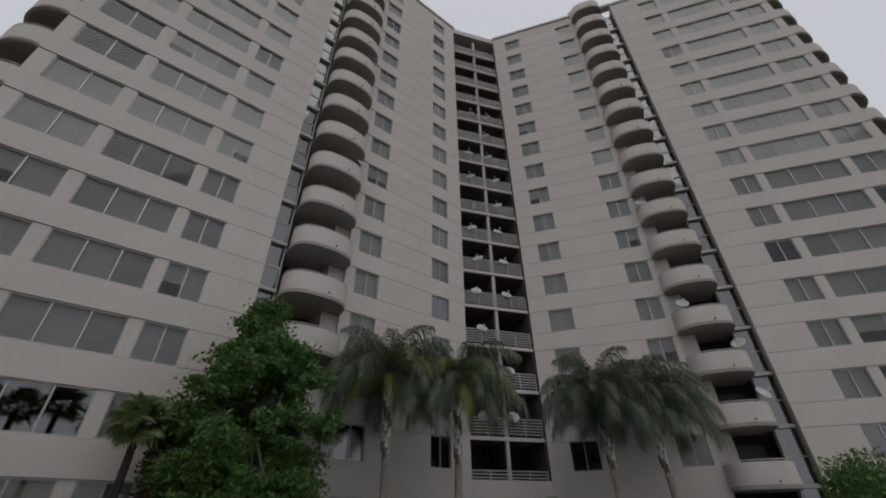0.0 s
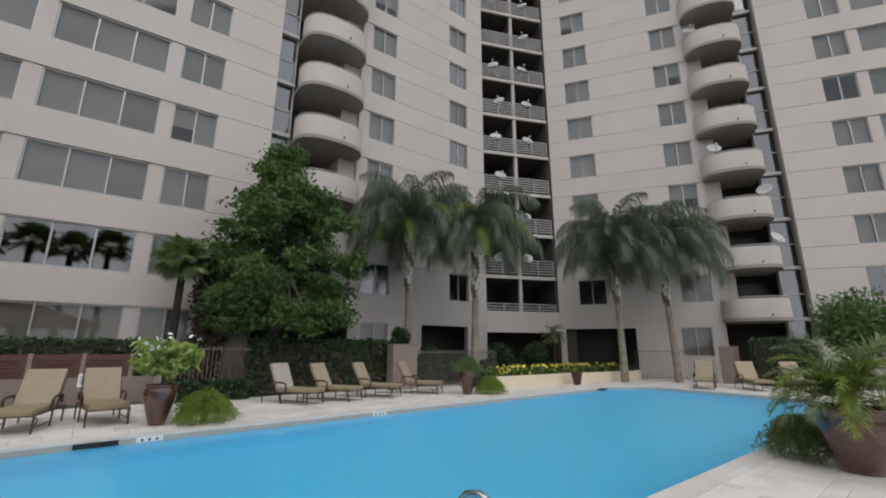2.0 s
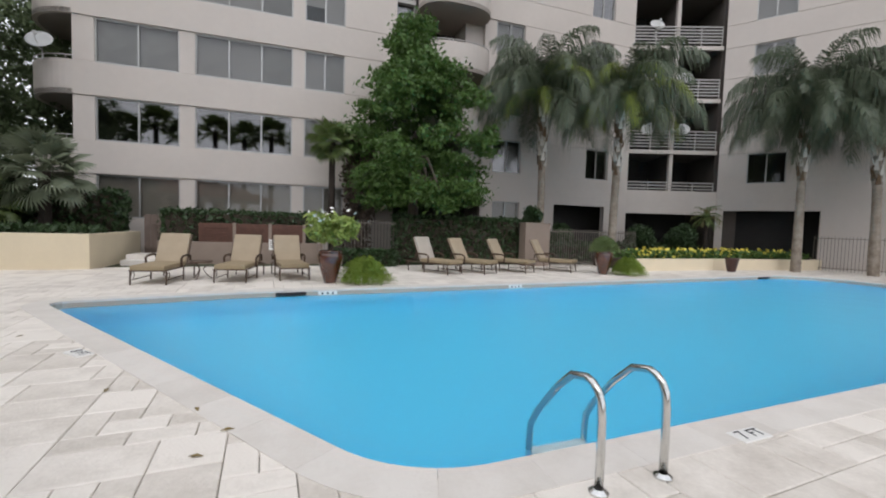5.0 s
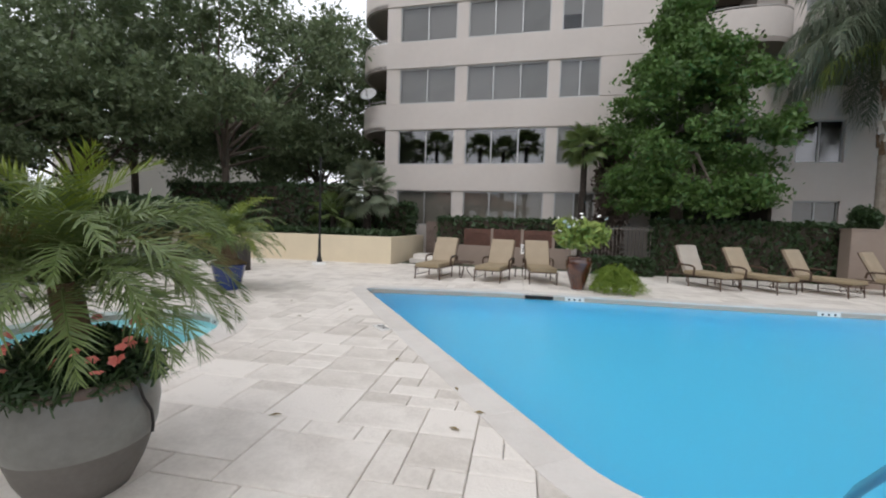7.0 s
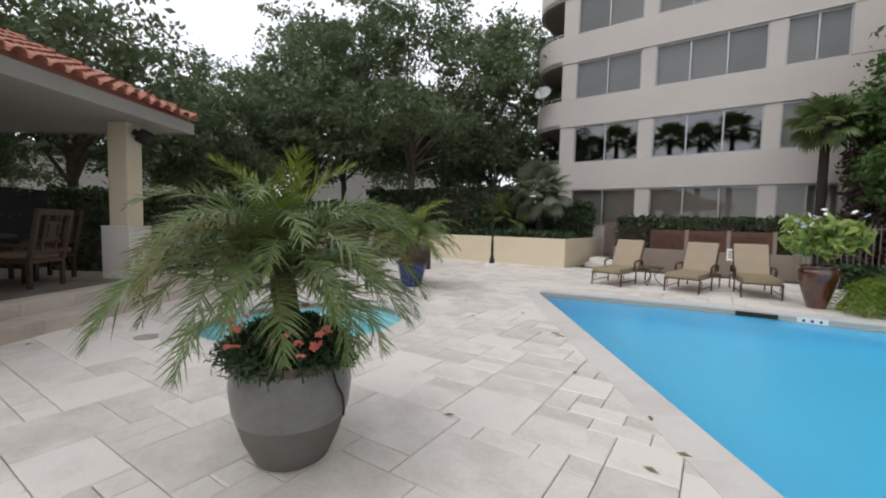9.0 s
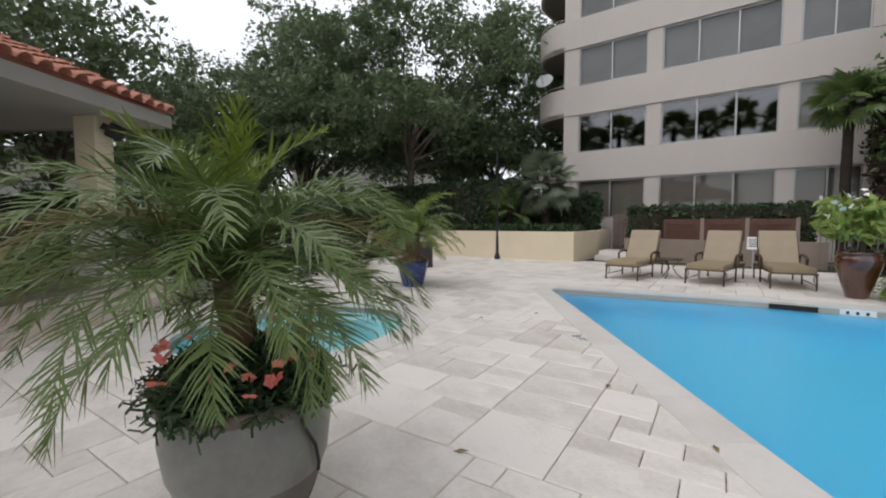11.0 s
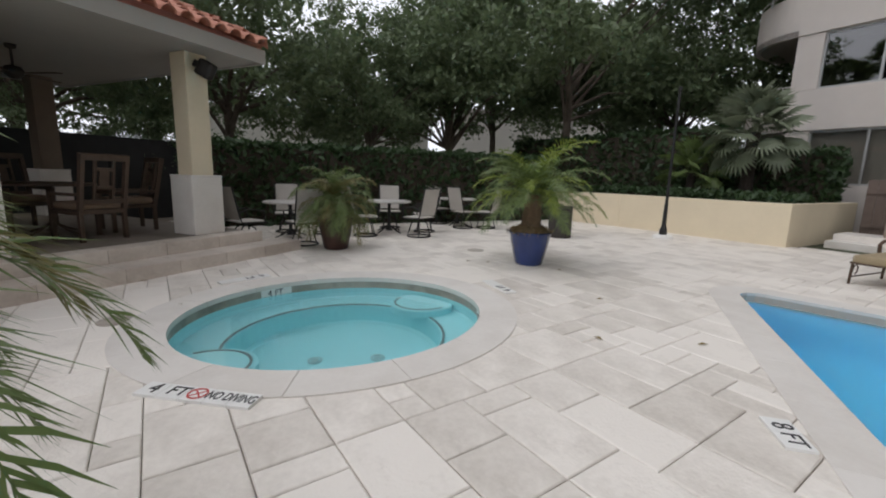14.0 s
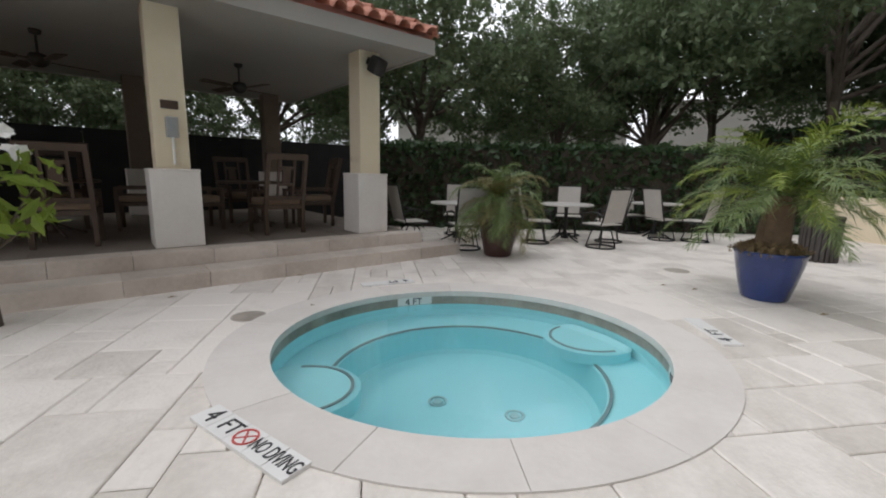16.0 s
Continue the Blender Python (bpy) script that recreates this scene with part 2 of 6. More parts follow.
M_BIN = mat("brown_slatted_bin", (0.05, 0.042, 0.038), 0.6, var=0.2)
M_PICKET = mat("weathered_grey_tan_picket", (0.20, 0.175, 0.15), 0.6, 0.2, var=0.2, scale=8)
M_DISH = mat("pale_grey_dish", (0.55, 0.55, 0.54), 0.5, var=0.05)
M_FARHOUSE = mat("far_pale_render", (0.62, 0.58, 0.53), 0.9, var=0.06, scale=0.3)
M_DRYLEAF = mat("dry_leaf", (0.22, 0.16, 0.06), 0.9, var=0.3)


# ---------------------------------------------------------------- mesh helpers
def part(name, bm, material, parent=None, label="", m=None, smooth=False):
    """Link a bmesh (or a ready mesh) as one object under a thing or a part."""
    if isinstance(bm, bmesh.types.BMesh):
        me = bpy.data.meshes.new(name)
        bmesh.ops.recalc_face_normals(bm, faces=bm.faces[:])
        bm.to_mesh(me)
        bm.free()
        if smooth:
            me.polygons.foreach_set("use_smooth", [True] * len(me.polygons))
    else:
        me = bm
    if material and not me.materials:
        me.materials.append(material)
    ob = new(name, me)
    ob.parent = parent
    if m is not None:
        ob.matrix_basis = m
    if label:
        ob["label"] = label
    return ob


def thing(name, label, category, m=None, group="", kind=""):
    ob = new(name)
    ob.empty_display_size = 0.2
    if m is not None:
        ob.matrix_basis = m
    return tagged(ob, label, category, group, kind)


def box(bm, a, b, m=None, bevel=0.0):
    x0, y0, z0 = a
    x1, y1, z1 = b
    v = [bm.verts.new(p) for p in ((x0, y0, z0), (x1, y0, z0), (x1, y1, z0), (x0, y1, z0), (x0, y0, z1), (x1, y0, z1), (x1, y1, z1), (x0, y1, z1))]
    f = [bm.faces.new([v[i] for i in q]) for q in ((3, 2, 1, 0), (4, 5, 6, 7), (0, 1, 5, 4), (1, 2, 6, 5), (2, 3, 7, 6), (3, 0, 4, 7))]
    if bevel:
        e = {x for y in f for x in y.edges}
        r = bmesh.ops.bevel(bm, geom=list(e), offset=bevel, segments=2, affect="EDGES", profile=0.6)
        v = list({w for y in r["faces"] for w in y.verts} | {w for w in v if w.is_valid})
    if m is not None:
        for w in v:
            w.co = m @ w.co
    return bm


def boxes(*pairs, bevel=0.0):
    bm = bmesh.new()
    for a, b in pairs:
        box(bm, a, b, bevel=bevel)
    return bm


def tube(bm, pts, r, n=8, closed=False):
    """A round bar along points; r a number or one per point."""
    pts = [Vector(p) for p in pts]
    rs = r if isinstance(r, (list, tuple)) else [r] * len(pts)
    rings, up = [], None
    for i, p in enumerate(pts):
        a = pts[i - 1] if i or closed else p
        b = pts[(i + 1) % len(pts)] if i < len(pts) - 1 or closed else p
        d = (b - a).normalized()
        if up is None:
            up = d.orthogonal().normalized()
        s = d.cross(up)
        s = s.normalized() if s.length > 1e-6 else d.orthogonal().normalized()
        up = s.cross(d).normalized()
        rings.append([bm.verts.new(p + rs[i] * (math.cos(k * 2 * math.pi / n) * s + math.sin(k * 2 * math.pi / n) * up)) for k in range(n)])
    for i in range(len(rings) - (0 if closed else 1)):
        q, w = rings[i], rings[(i + 1) % len(rings)]
        for k in range(n):
            bm.faces.new((q[k], q[(k + 1) % n], w[(k + 1) % n], w[k]))
    if not closed:
        bm.faces.new(rings[0])
        bm.faces.new(rings[-1][::-1])
    return bm


def lathe(bm, profile, n=32, centre=(0, 0)):
    rings = []
    for r, z in profile:
        if r < 1e-4:
            rings.append([bm.verts.new((centre[0], centre[1], z))])
        else:
            rings.append([bm.verts.new((centre[0] + r * math.cos(k * 2 * math.pi / n), centre[1] + r * math.sin(k * 2 * math.pi / n), z)) for k in range(n)])
    for q, w in zip(rings, rings[1:]):
        for k in range(n):
            j = (k + 1) % n
            if len(q) == 1 and len(w) == 1:
                continue
            if len(q) == 1:
                bm.faces.new((q[0], w[j], w[k]))
            elif len(w) == 1:
                bm.faces.new((q[k], q[j], w[0]))
            else:
                bm.faces.new((q[k], q[j], w[j], w[k]))
    return bm


def np_mesh(name, verts, faces, material, smooth=False):
    me = bpy.data.meshes.new(name)
    me.from_pydata(np.asarray(verts).tolist(), [], np.asarray(faces).tolist() if not isinstance(faces, list) else faces)
    me.materials.append(material)
    if smooth:
        me.polygons.foreach_set("use_smooth", [True] * len(me.polygons))
    return me


def leaf_cloud(name, centres, size, material, rng, aspect=0.5, up=0.3, jitter=0.35):
    """Many small pointed leaves, one quad each, at the centres given."""
    c = np.asarray(centres)
    n = len(c)
    d = rng.normal(size=(n, 3))
    d[:, 2] += up
    d /= np.linalg.norm(d, axis=1, keepdims=True)
    o = np.cross(d, rng.normal(size=(n, 3)))
    o /= np.linalg.norm(o, axis=1, keepdims=True) + 1e-9
    s = size * (1 + jitter * rng.normal(size=(n, 1))).clip(0.4, 2)
    q = np.cross(d, o)
    v = np.stack([c - o * s, c + q * s * aspect + d * s * 0.12, c + o * s, c - q * s * aspect + d * s * 0.12], 1).reshape(-1, 3)
    f = np.arange(n * 4).reshape(-1, 4)
    return np_mesh(name, v, f, material)


def clump_points(rng, n, blobs, clumps, spread, shell=0.6):
    """Leaves gathered in small clumps that sit in the outer shells of the blobs, drooping a little."""
    c = blob_points(rng, clumps, blobs, shell)
    k = rng.integers(0, clumps, n)
    d = rng.normal(size=(n, 3)) * spread * (0.6 + 0.8 * rng.random((clumps, 1)))[k]
    d[:, 2] *= 0.6
    return c[k] + d


def blob_points(rng, n, blobs, shell=0.55):
    """Points in the outer shells of several ellipsoids (x, y, z, rx, ry, rz)."""
    b = np.array(blobs)
    w = (b[:, 3] * b[:, 4] * b[:, 5]) ** 0.67
    k = rng.choice(len(b), n, p=w / w.sum())
    d = rng.normal(size=(n, 3))
    d /= np.linalg.norm(d, axis=1, keepdims=True)
    r = shell + (1 - shell) * rng.random((n, 1)) ** 0.6
    r *= 1 + 0.1 * rng.normal(size=(n, 1))
    return b[k, :3] + d * r * b[k, 3:]


# ---------------------------------------------------------------- plan
def rounded(corners, seg=10):
    """Outline through corners (x, y, radius)."""
    out, n = [], len(corners)
    for i, (x, y, r) in enumerate(corners):
        p, a, b = Vector((x, y)), Vector(corners[i - 1][:2]), Vector(corners[(i + 1) % n][:2])
        da, db = (a - p).normalized(), (b - p).normalized()
        half = da.angle(db) / 2
        t = r / math.tan(half)
        c = p + (da + db).normalized() * (r / math.sin(half))
        s, e = p + da * t - c, p + db * t - c
        turn = s.angle_signed(e)
        for k in range(seg + 1):
            v = s.copy()
            v.rotate(Matrix.Rotation(-turn * k / seg, 2))
            out.append((c.x + v.x, c.y + v.y))
    return out


def offset(outline, d):
    """Outline moved outwards by d (counter-clockwise outline)."""
    n, out = len(outline), []
    for i in range(n):
        a, b = Vector(outline[i - 1]), Vector(outline[(i + 1) % n])
        t = (b - a).normalized()
        out.append((outline[i][0] + t.y * d, outline[i][1] - t.x * d))
    return out


def resample(outline, step):
    pts = [Vector(p) for p in outline] + [Vector(outline[0])]
    cum = [0.0]
    for a, b in zip(pts, pts[1:]):
        cum.append(cum[-1] + (b - a).length)
    n = int(cum[-1] / step)
    out, j = [], 0
    for i in range(n):
        s = cum[-1] * i / n
        while cum[j + 1] < s:
            j += 1
        f = (s - cum[j]) / max(cum[j + 1] - cum[j], 1e-9)
        p = pts[j].lerp(pts[j + 1], f)
        out.append((p.x, p.y))
    return out


POOL = resample(rounded([(-1.76, 3.24, 0.22), (2.79, -3.09, 1.0), (20.2, -2.25, 2.2), (20.6, 5.5, 1.6), (1.2, 3.9, 3.0)]), 0.1)
# SPA_Y stretches the tub along y to fit the camera's view
SPA_AT, SPA_C, SPA_R, SPA_OUT, SPA_Y = (-3.08, -1.55), (0.0, 0.0), 1.3, 1.62, 1.12
SPA = [(SPA_AT[0] + SPA_R * math.cos(k * math.pi / 32), SPA_AT[1] + SPA_Y * SPA_R * math.sin(k * math.pi / 32)) for k in range(64)]
POOL_NP, SPA_NP = np.array(POOL), np.array(SPA)


def inside(pts, poly):
    x, y = pts[:, 0:1], pts[:, 1:2]
    a, b = poly, np.roll(poly, -1, 0)
    c = ((a[:, 1] > y) != (b[:, 1] > y)) & (x < (b[:, 0] - a[:, 0]) * (y - a[:, 1]) / (b[:, 1] - a[:, 1] + 1e-12) + a[:, 0])
    return c.sum(1) % 2 == 1


def away(pts, poly):
    """Distance outside an outline; negative inside."""
    d = np.sqrt(((pts[:, None] - poly[None]) ** 2).sum(2)).min(1)
    return np.where(inside(pts, poly), -d, d)


def sheet(name, outer, holes, z, material):
    """A flat sheet with holes."""
    pts, edges = [], []
    for loop in [outer] + holes:
        k = len(pts)
        pts += [Vector(p) for p in loop]
        edges += [(k + i, k + (i + 1) % len(loop)) for i in range(len(loop))]
    vs, _, fs = delaunay_2d_cdt(pts, edges, [], 0, 1e-5)[:3]
    v2 = np.array([v[:] for v in vs])
    mid = np.array([v2[list(f)].mean(0) for f in fs])
    keep = inside(mid, np.array(outer))
    for h in holes:
        keep &= ~inside(mid, np.array(h))
    faces = [tuple(f) for f, k in zip(fs, keep) if k]
    return new(name, np_mesh(name, [(x, y, z) for x, y in v2], faces, material))


def face_up(ob):
    if ob.data.polygons[0].normal.z < 0:
        ob.data.flip_normals()


def extrude_ring(outline, z0, z1):
    bm = bmesh.new()
    lo = [bm.verts.new((x, y, z0)) for x, y in outline]
    hi = [bm.verts.new((x, y, z1)) for x, y in outline]
    for i in range(len(lo)):
        bm.faces.new((lo[i - 1], lo[i], hi[i], hi[i - 1]))
    return bm


# ---------------------------------------------------------------- ground, deck bed, pool, spa
DECK = [(-14, -14), (30, -14), (30, 9.0), (-3.1, 9.0), (-3.1, 12.2), (-6, 12.2), (-14, 12.2)]
DECK_OUT = [(-16, -16), (31, -16), (31, 9.3), (14, 9.3), (-16, 9.3)]
BIG = [(-400, -400), (400, -400), (400, 400), (-400, 400)]
tagged(sheet("ground", BIG, [DECK_OUT], -0.035, M_GROUND), "mossy soil and grass around the pool deck", "ground", kind="structure")
deck = tagged(sheet("pavement", DECK_OUT, [offset(POOL, 0.03), offset(SPA, 0.03)], -0.035, M_GROUT), "cream travertine pool deck of mixed rectangular slabs", "pavement", kind="structure")

pool = thing("swimming_pool", "long blue swimming pool with pale stone edge, filled with water", "swimming pool", kind="structure")
bm = extrude_ring(POOL, -1.5, -0.03)
bot = [bm.verts.new((x, y, -1.5)) for x, y in POOL]
bm.faces.new(bot)
part("basin", bm, M_POOL, pool, "blue plastered basin")
part("waterline_tile", extrude_ring(offset(POOL, -0.004), -0.2, -0.03), M_TILEBAND, pool, "grey-brown waterline tile band")
bm = bmesh.new()
bm.faces.new([bm.verts.new((x, y, -0.11)) for x, y in offset(POOL, -0.003)])
w = part("water", bm, M_WATER, pool, "still light blue water")
face_up(w)
w.visible_shadow = False

spa = thing("hot_tub", "sunken hot tub stretched along y to fit the view, with pale stone rim and turquoise water", "hot tub", Matrix.Translation((*SPA_AT, 0)) @ Matrix.Diagonal((1, SPA_Y, 1, 1)), kind="structure")
bm = bmesh.new()
lathe(bm, [(SPA_R, -0.16), (SPA_R, -0.5), (0.98, -0.52), (0.93, -0.54), (0.92, -1.02), (0.86, -1.06), (0, -1.08)], 64, SPA_C)
part("basin", bm, M_SPA, spa, "pale turquoise plastered basin with bench", smooth=False)
bm = bmesh.new()
lathe(bm, [(SPA_R - 0.004, -0.165), (SPA_R - 0.004, -0.03)], 64, SPA_C)
part("waterline_tile", bm, M_TILEBAND, spa, "brown stone waterline band")
bm = bmesh.new()
bm.faces.new([bm.verts.new((SPA_C[0] + 1.29 * math.cos(k * math.pi / 32), SPA_C[1] + 1.29 * math.sin(k * math.pi / 32), -0.12)) for k in range(64)])
w = part("water", bm, M_SPAWATER, spa, "clear turquoise water")
face_up(w)
w.visible_shadow = False
bm = bmesh.new()
tube(bm, [(SPA_C[0] + 0.955 * math.cos(k * math.pi / 32), SPA_C[1] + 0.955 * math.sin(k * math.pi / 32), -0.515) for k in range(64)], 0.016, 4, True)
part("bench_trim", bm, M_TRIM, spa, "dark trim line along the bench edge")
for a, name in ((-72, "entry_step"), (112, "entry_step")):
    ca, sa = math.cos(radians(a)), math.sin(radians(a))
    cx, cy = SPA_C[0] + 1.12 * ca, SPA_C[1] + 1.12 * sa
    bm = bmesh.new()
    lathe(bm, [(0.0, -0.30), (0.33, -0.30), (0.36, -0.32), (0.36, -0.53)], 32, (cx, cy))
    for v in list(bm.verts):
        if (v.co.x - SPA_C[0]) ** 2 + (v.co.y - SPA_C[1]) ** 2 > 1.28 ** 2:
            d = Vector((v.co.x - SPA_C[0], v.co.y - SPA_C[1])).normalized() * 1.28
            v.co.x, v.co.y = SPA_C[0] + d.x, SPA_C[1] + d.y
    st = part(name, bm, M_SPA, spa)
    bm = bmesh.new()
    ring = []
    for k in range(41):
        b = radians(a) + math.pi + (k - 20) * 0.072
        ring.append((cx + 0.31 * math.cos(b), cy + 0.31 * math.sin(b), -0.297))
    tube(bm, ring, 0.014, 4)
    part("step_trim", bm, M_TRIM, st, "dark trim line on the step")
for dx, dy in ((0.55, -0.5), (-0.1, -0.2), (0.12, 0.32)):
    bm = bmesh.new()
    tube(bm, [(SPA_C[0] + dx + 0.06 * math.cos(k * math.pi / 8), SPA_C[1] + dy + 0.06 * math.sin(k * math.pi / 8), -1.065) for k in range(16)], 0.011, 5, True)
    lathe(bm, [(0, -1.06), (0.035, -1.06), (0.04, -1.075)], 16, (SPA_C[0] + dx, SPA_C[1] + dy))
    part("drain_cover", bm, M_SPADRAIN, spa, "round floor drain grille")


# ---------------------------------------------------------------- apartment building
FH, HEAD0, WIN, NF = 2.75, 2.95, 1.55, 17
SILL0 = HEAD0 - WIN
TOP = HEAD0 + (NF - 1) * FH + 1.5
tower = thing("apartment_building", "tall beige stucco apartment tower with two wings and curved balconies", "building", kind="structure")
L_AX = Matrix.Translation((0, 13.08, 0))
UX, UY = 0.574, -0.819
R_AX = Matrix.Translation((24.06, 10.32, 0)) @ Matrix(((UX, -UY, 0, 0), (UY, UX, 0, 0), (0, 0, 1, 0), (0, 0, 0, 1)))


def storey_mesh(s0, s1, wins):
    """One storey of wall from sill to next sill, with openings for windows (a, b, panes)."""
    bm = bmesh.new()
    box(bm, (s0, 0, WIN + 0.022), (s1, 0.3, FH - 0.022))
    edges = [s0] + [e for a, b, *_ in wins for e in (a, b)] + [s1]
    for a, b in zip(edges[0::2], edges[1::2]):
        if b - a < 0.01:
            continue
        box(bm, (a, 0.045 if b - a < 0.9 else 0.0, 0.0), (b, 0.3, WIN))
    box(bm, (s0, 0.07, WIN), (s1, 0.28, WIN + 0.022))
    box(bm, (s0, 0.07, FH - 0.022), (s1, 0.28, FH))
    me = bpy.data.meshes.new("wall")
    bm.to_mesh(me)
    bm.free()
    me.materials.append(M_STUCCO)
    return me


WINMESH = {}


def window_meshes(width, panes):
    key = (round(width, 2), panes)
    if key in WINMESH:
        return WINMESH[key]
    bm = bmesh.new()
    t = 0.05
    box(bm, (0, 0.10, 0), (width, 0.17, t))
    box(bm, (0, 0.10, WIN - t), (width, 0.17, WIN))
    box(bm, (0, 0.10, t), (t, 0.17, WIN - t))
    box(bm, (width - t, 0.10, t), (width, 0.17, WIN - t))
    for k in range(1, panes):
        x = width * k / panes
        box(bm, (x - 0.028, 0.095, t), (x + 0.028, 0.165, WIN - t))
    fr = bpy.data.meshes.new("window")
    bm.to_mesh(fr)
    bm.free()
    fr.materials.append(M_ALU)
    gl = []
    for k in range(panes):
        a, b = width * k / panes + 0.03, width * (k + 1) / panes - 0.03
        gl.append((a, b))
    WINMESH[key] = (fr, gl)
    return WINMESH[key]


PANES = {}


def pane_mesh(w, material):
    key = (round(w, 3), material.name)
    if key not in PANES:
        PANES[key] = np_mesh("pane", [(0, 0.135, 0.05), (w, 0.135, 0.05), (w, 0.135, WIN - 0.05), (0, 0.135, WIN - 0.05)], [(0, 1, 2, 3)], material)
    return PANES[key]


def blind_mesh(w, drop, material):
    key = (round(w, 3), drop, material.name)
    if key not in PANES:
        PANES[key] = np_mesh("blind", [(0, 0.26, WIN * (1 - drop)), (w, 0.26, WIN * (1 - drop)), (w, 0.26, WIN), (0, 0.26, WIN), (0, 0.272, WIN * (1 - drop)), (w, 0.272, WIN * (1 - drop)), (w, 0.272, WIN), (0, 0.272, WIN)], [(0, 1, 2, 3), (7, 6, 5, 4), (0, 4, 5, 1), (3, 2, 6, 7)], material)
    return PANES[key]


wrng = random.Random(5)


def facade(ax, s0, s1, wins, floors, dark=()):
    me = storey_mesh(s0, s1, wins)
    for n in floors:
        z = SILL0 + n * FH
        part("wall", me, None, tower, m=ax @ Matrix.Translation((0, 0, z)))
        for i, (a, b, panes) in enumerate(wins):
            fr, spans = window_meshes(b - a, panes)
            wob = part("window", fr, None, tower, m=ax @ Matrix.Translation((a, 0, z)))
            isdark = (n, i) in dark
            for p, q in spans:
                g = part("pane", pane_mesh(q - p, M_DARKGLASS if isdark else M_GLASS), None, wob, m=Matrix.Translation((p, 0, 0)))
                g.visible_shadow = False
            bare = n > 0 and wrng.random() < 0.1
            if not isdark:
                for p, q in spans:
                    if not bare:
                        drop = 1.0 if wrng.random() < 0.95 else 0.55
                        part("blind", blind_mesh(q - p + 0.05, drop, M_BLIND_TAN if n == 0 else M_BLIND), None, wob, m=Matrix.Translation((p - 0.025, 0, 0)))


ALL = range(NF)
LW = [(-4.76, -2.13, 2), (-1.62, 1.87, 3), (2.33, 3.93, 2)]
facade(L_AX, -5.4, 6.1, LW, ALL, dark={(1, 0), (1, 1)})
CL = [(10.9, 12.4, 2), (16.22, 17.62, 2)]
facade(L_AX, 10.3, 18.95, CL, range(1, NF), dark={(n, 1) for n in (3, 4, 6, 8, 9, 11)} | {(1, 0), (1, 1), (2, 1)})
CR = [(0.0, 1.6, 2), (5.55, 7.1, 2)]
facade(R_AX, -1.24, 7.5, CR, range(1, NF))
RW = [(14.0, 15.6, 2), (16.1, 20.7, 3), (21.2, 23.2, 2)]
facade(R_AX, 11.5, 23.8, RW, ALL, dark={(1, 0)})

# walls under the first storey, with dark openings at ground level
base = bmesh.new()
box(base, (-5.4, 0.0, -0.05), (6.1, 0.3, SILL0))
part("base_wall", base, M_STUCCO, tower, m=L_AX)
base = bmesh.new()
z1 = SILL0 + FH
box(base, (10.3, 0.0, 2.75), (18.95, 0.3, z1))
for a, b in ((10.3, 10.95), (12.4, 14.4), (17.5, 18.95)):
    box(base, (a, 0.002, -0.05), (b, 0.3, 2.75))
box(base, (10.95, 0.004, -0.05), (12.4, 0.3, 1.2))
part("base_wall", base, M_STUCCO, tower, m=L_AX)
base = bmesh.new()
box(base, (-1.24, 0.0, 2.75), (7.5, 0.3, z1))
for a, b in ((-1.24, -0.9), (3.0, 5.3), (6.8, 7.5)):
    box(base, (a, 0.002, -0.05), (b, 0.3, 2.75))
part("base_wall", base, M_STUCCO, tower, m=R_AX)
base = bmesh.new()
box(base, (11.5, 0.0, -0.05), (23.8, 0.3, SILL0))
part("base_wall", base, M_STUCCO, tower, m=R_AX)
for ax, a, b, panes, dk in ((L_AX, 10.95, 12.4, 2, False), (R_AX, 5.3, 6.8, 2, False)):
    fr, spans = window_meshes(b - a, panes)
    wob = part("window", fr, None, tower, m=ax @ Matrix.Translation((a, 0, 1.2)))
    for p, q in spans:
        part("pane", pane_mesh(q - p, M_GLASS), None, wob, m=Matrix.Translation((p, 0, 0))).visible_shadow = False
        part("blind", blind_mesh(q - p + 0.05, 1.0, M_BLIND_TAN), None, wob, m=Matrix.Translation((p - 0.025, 0, 0)))
box(base := bmesh.new(), (5.3, 0.003, -0.05), (6.8, 0.3, 1.2))
part("base_wall", base, M_STUCCO, tower, m=R_AX)

# roof edge
for ax, a, b in ((L_AX, -5.4, 19.0), (R_AX, -1.3, 23.8)):
    bm = boxes(((a, -0.06, SILL0 + NF * FH), (b, 0.5, TOP - 0.25)), ((a, -0.14, TOP - 0.25), (b, 0.6, TOP)))
    part("roof_edge", bm, M_STUCCO, tower, m=ax)

# near-black walls that close the building behind its rooms, their darkness painted in
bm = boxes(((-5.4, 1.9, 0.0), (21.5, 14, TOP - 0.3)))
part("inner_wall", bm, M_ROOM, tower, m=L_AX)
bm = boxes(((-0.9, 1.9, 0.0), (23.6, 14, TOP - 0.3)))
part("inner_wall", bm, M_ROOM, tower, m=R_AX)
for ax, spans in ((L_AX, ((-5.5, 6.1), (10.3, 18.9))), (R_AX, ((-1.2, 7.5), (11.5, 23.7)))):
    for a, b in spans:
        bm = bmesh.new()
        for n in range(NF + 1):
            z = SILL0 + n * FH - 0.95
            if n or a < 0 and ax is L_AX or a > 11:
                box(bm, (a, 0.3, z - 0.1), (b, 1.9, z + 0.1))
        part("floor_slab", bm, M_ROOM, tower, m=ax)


def d_outline(a, b, depth, k=24, power=2.6):
    """A rounded balcony edge from (a, 0) out to -depth and back to (b, 0)."""
    c, h = (a + b) / 2, (b - a) / 2
    out = []
    for i in range(k + 1):
        t = math.pi * i / k
        x, y = math.cos(t), math.sin(t)
        out.append((c - h * math.copysign(abs(x) ** (2 / power), x), -depth * abs(y) ** (2 / power)))
    return out


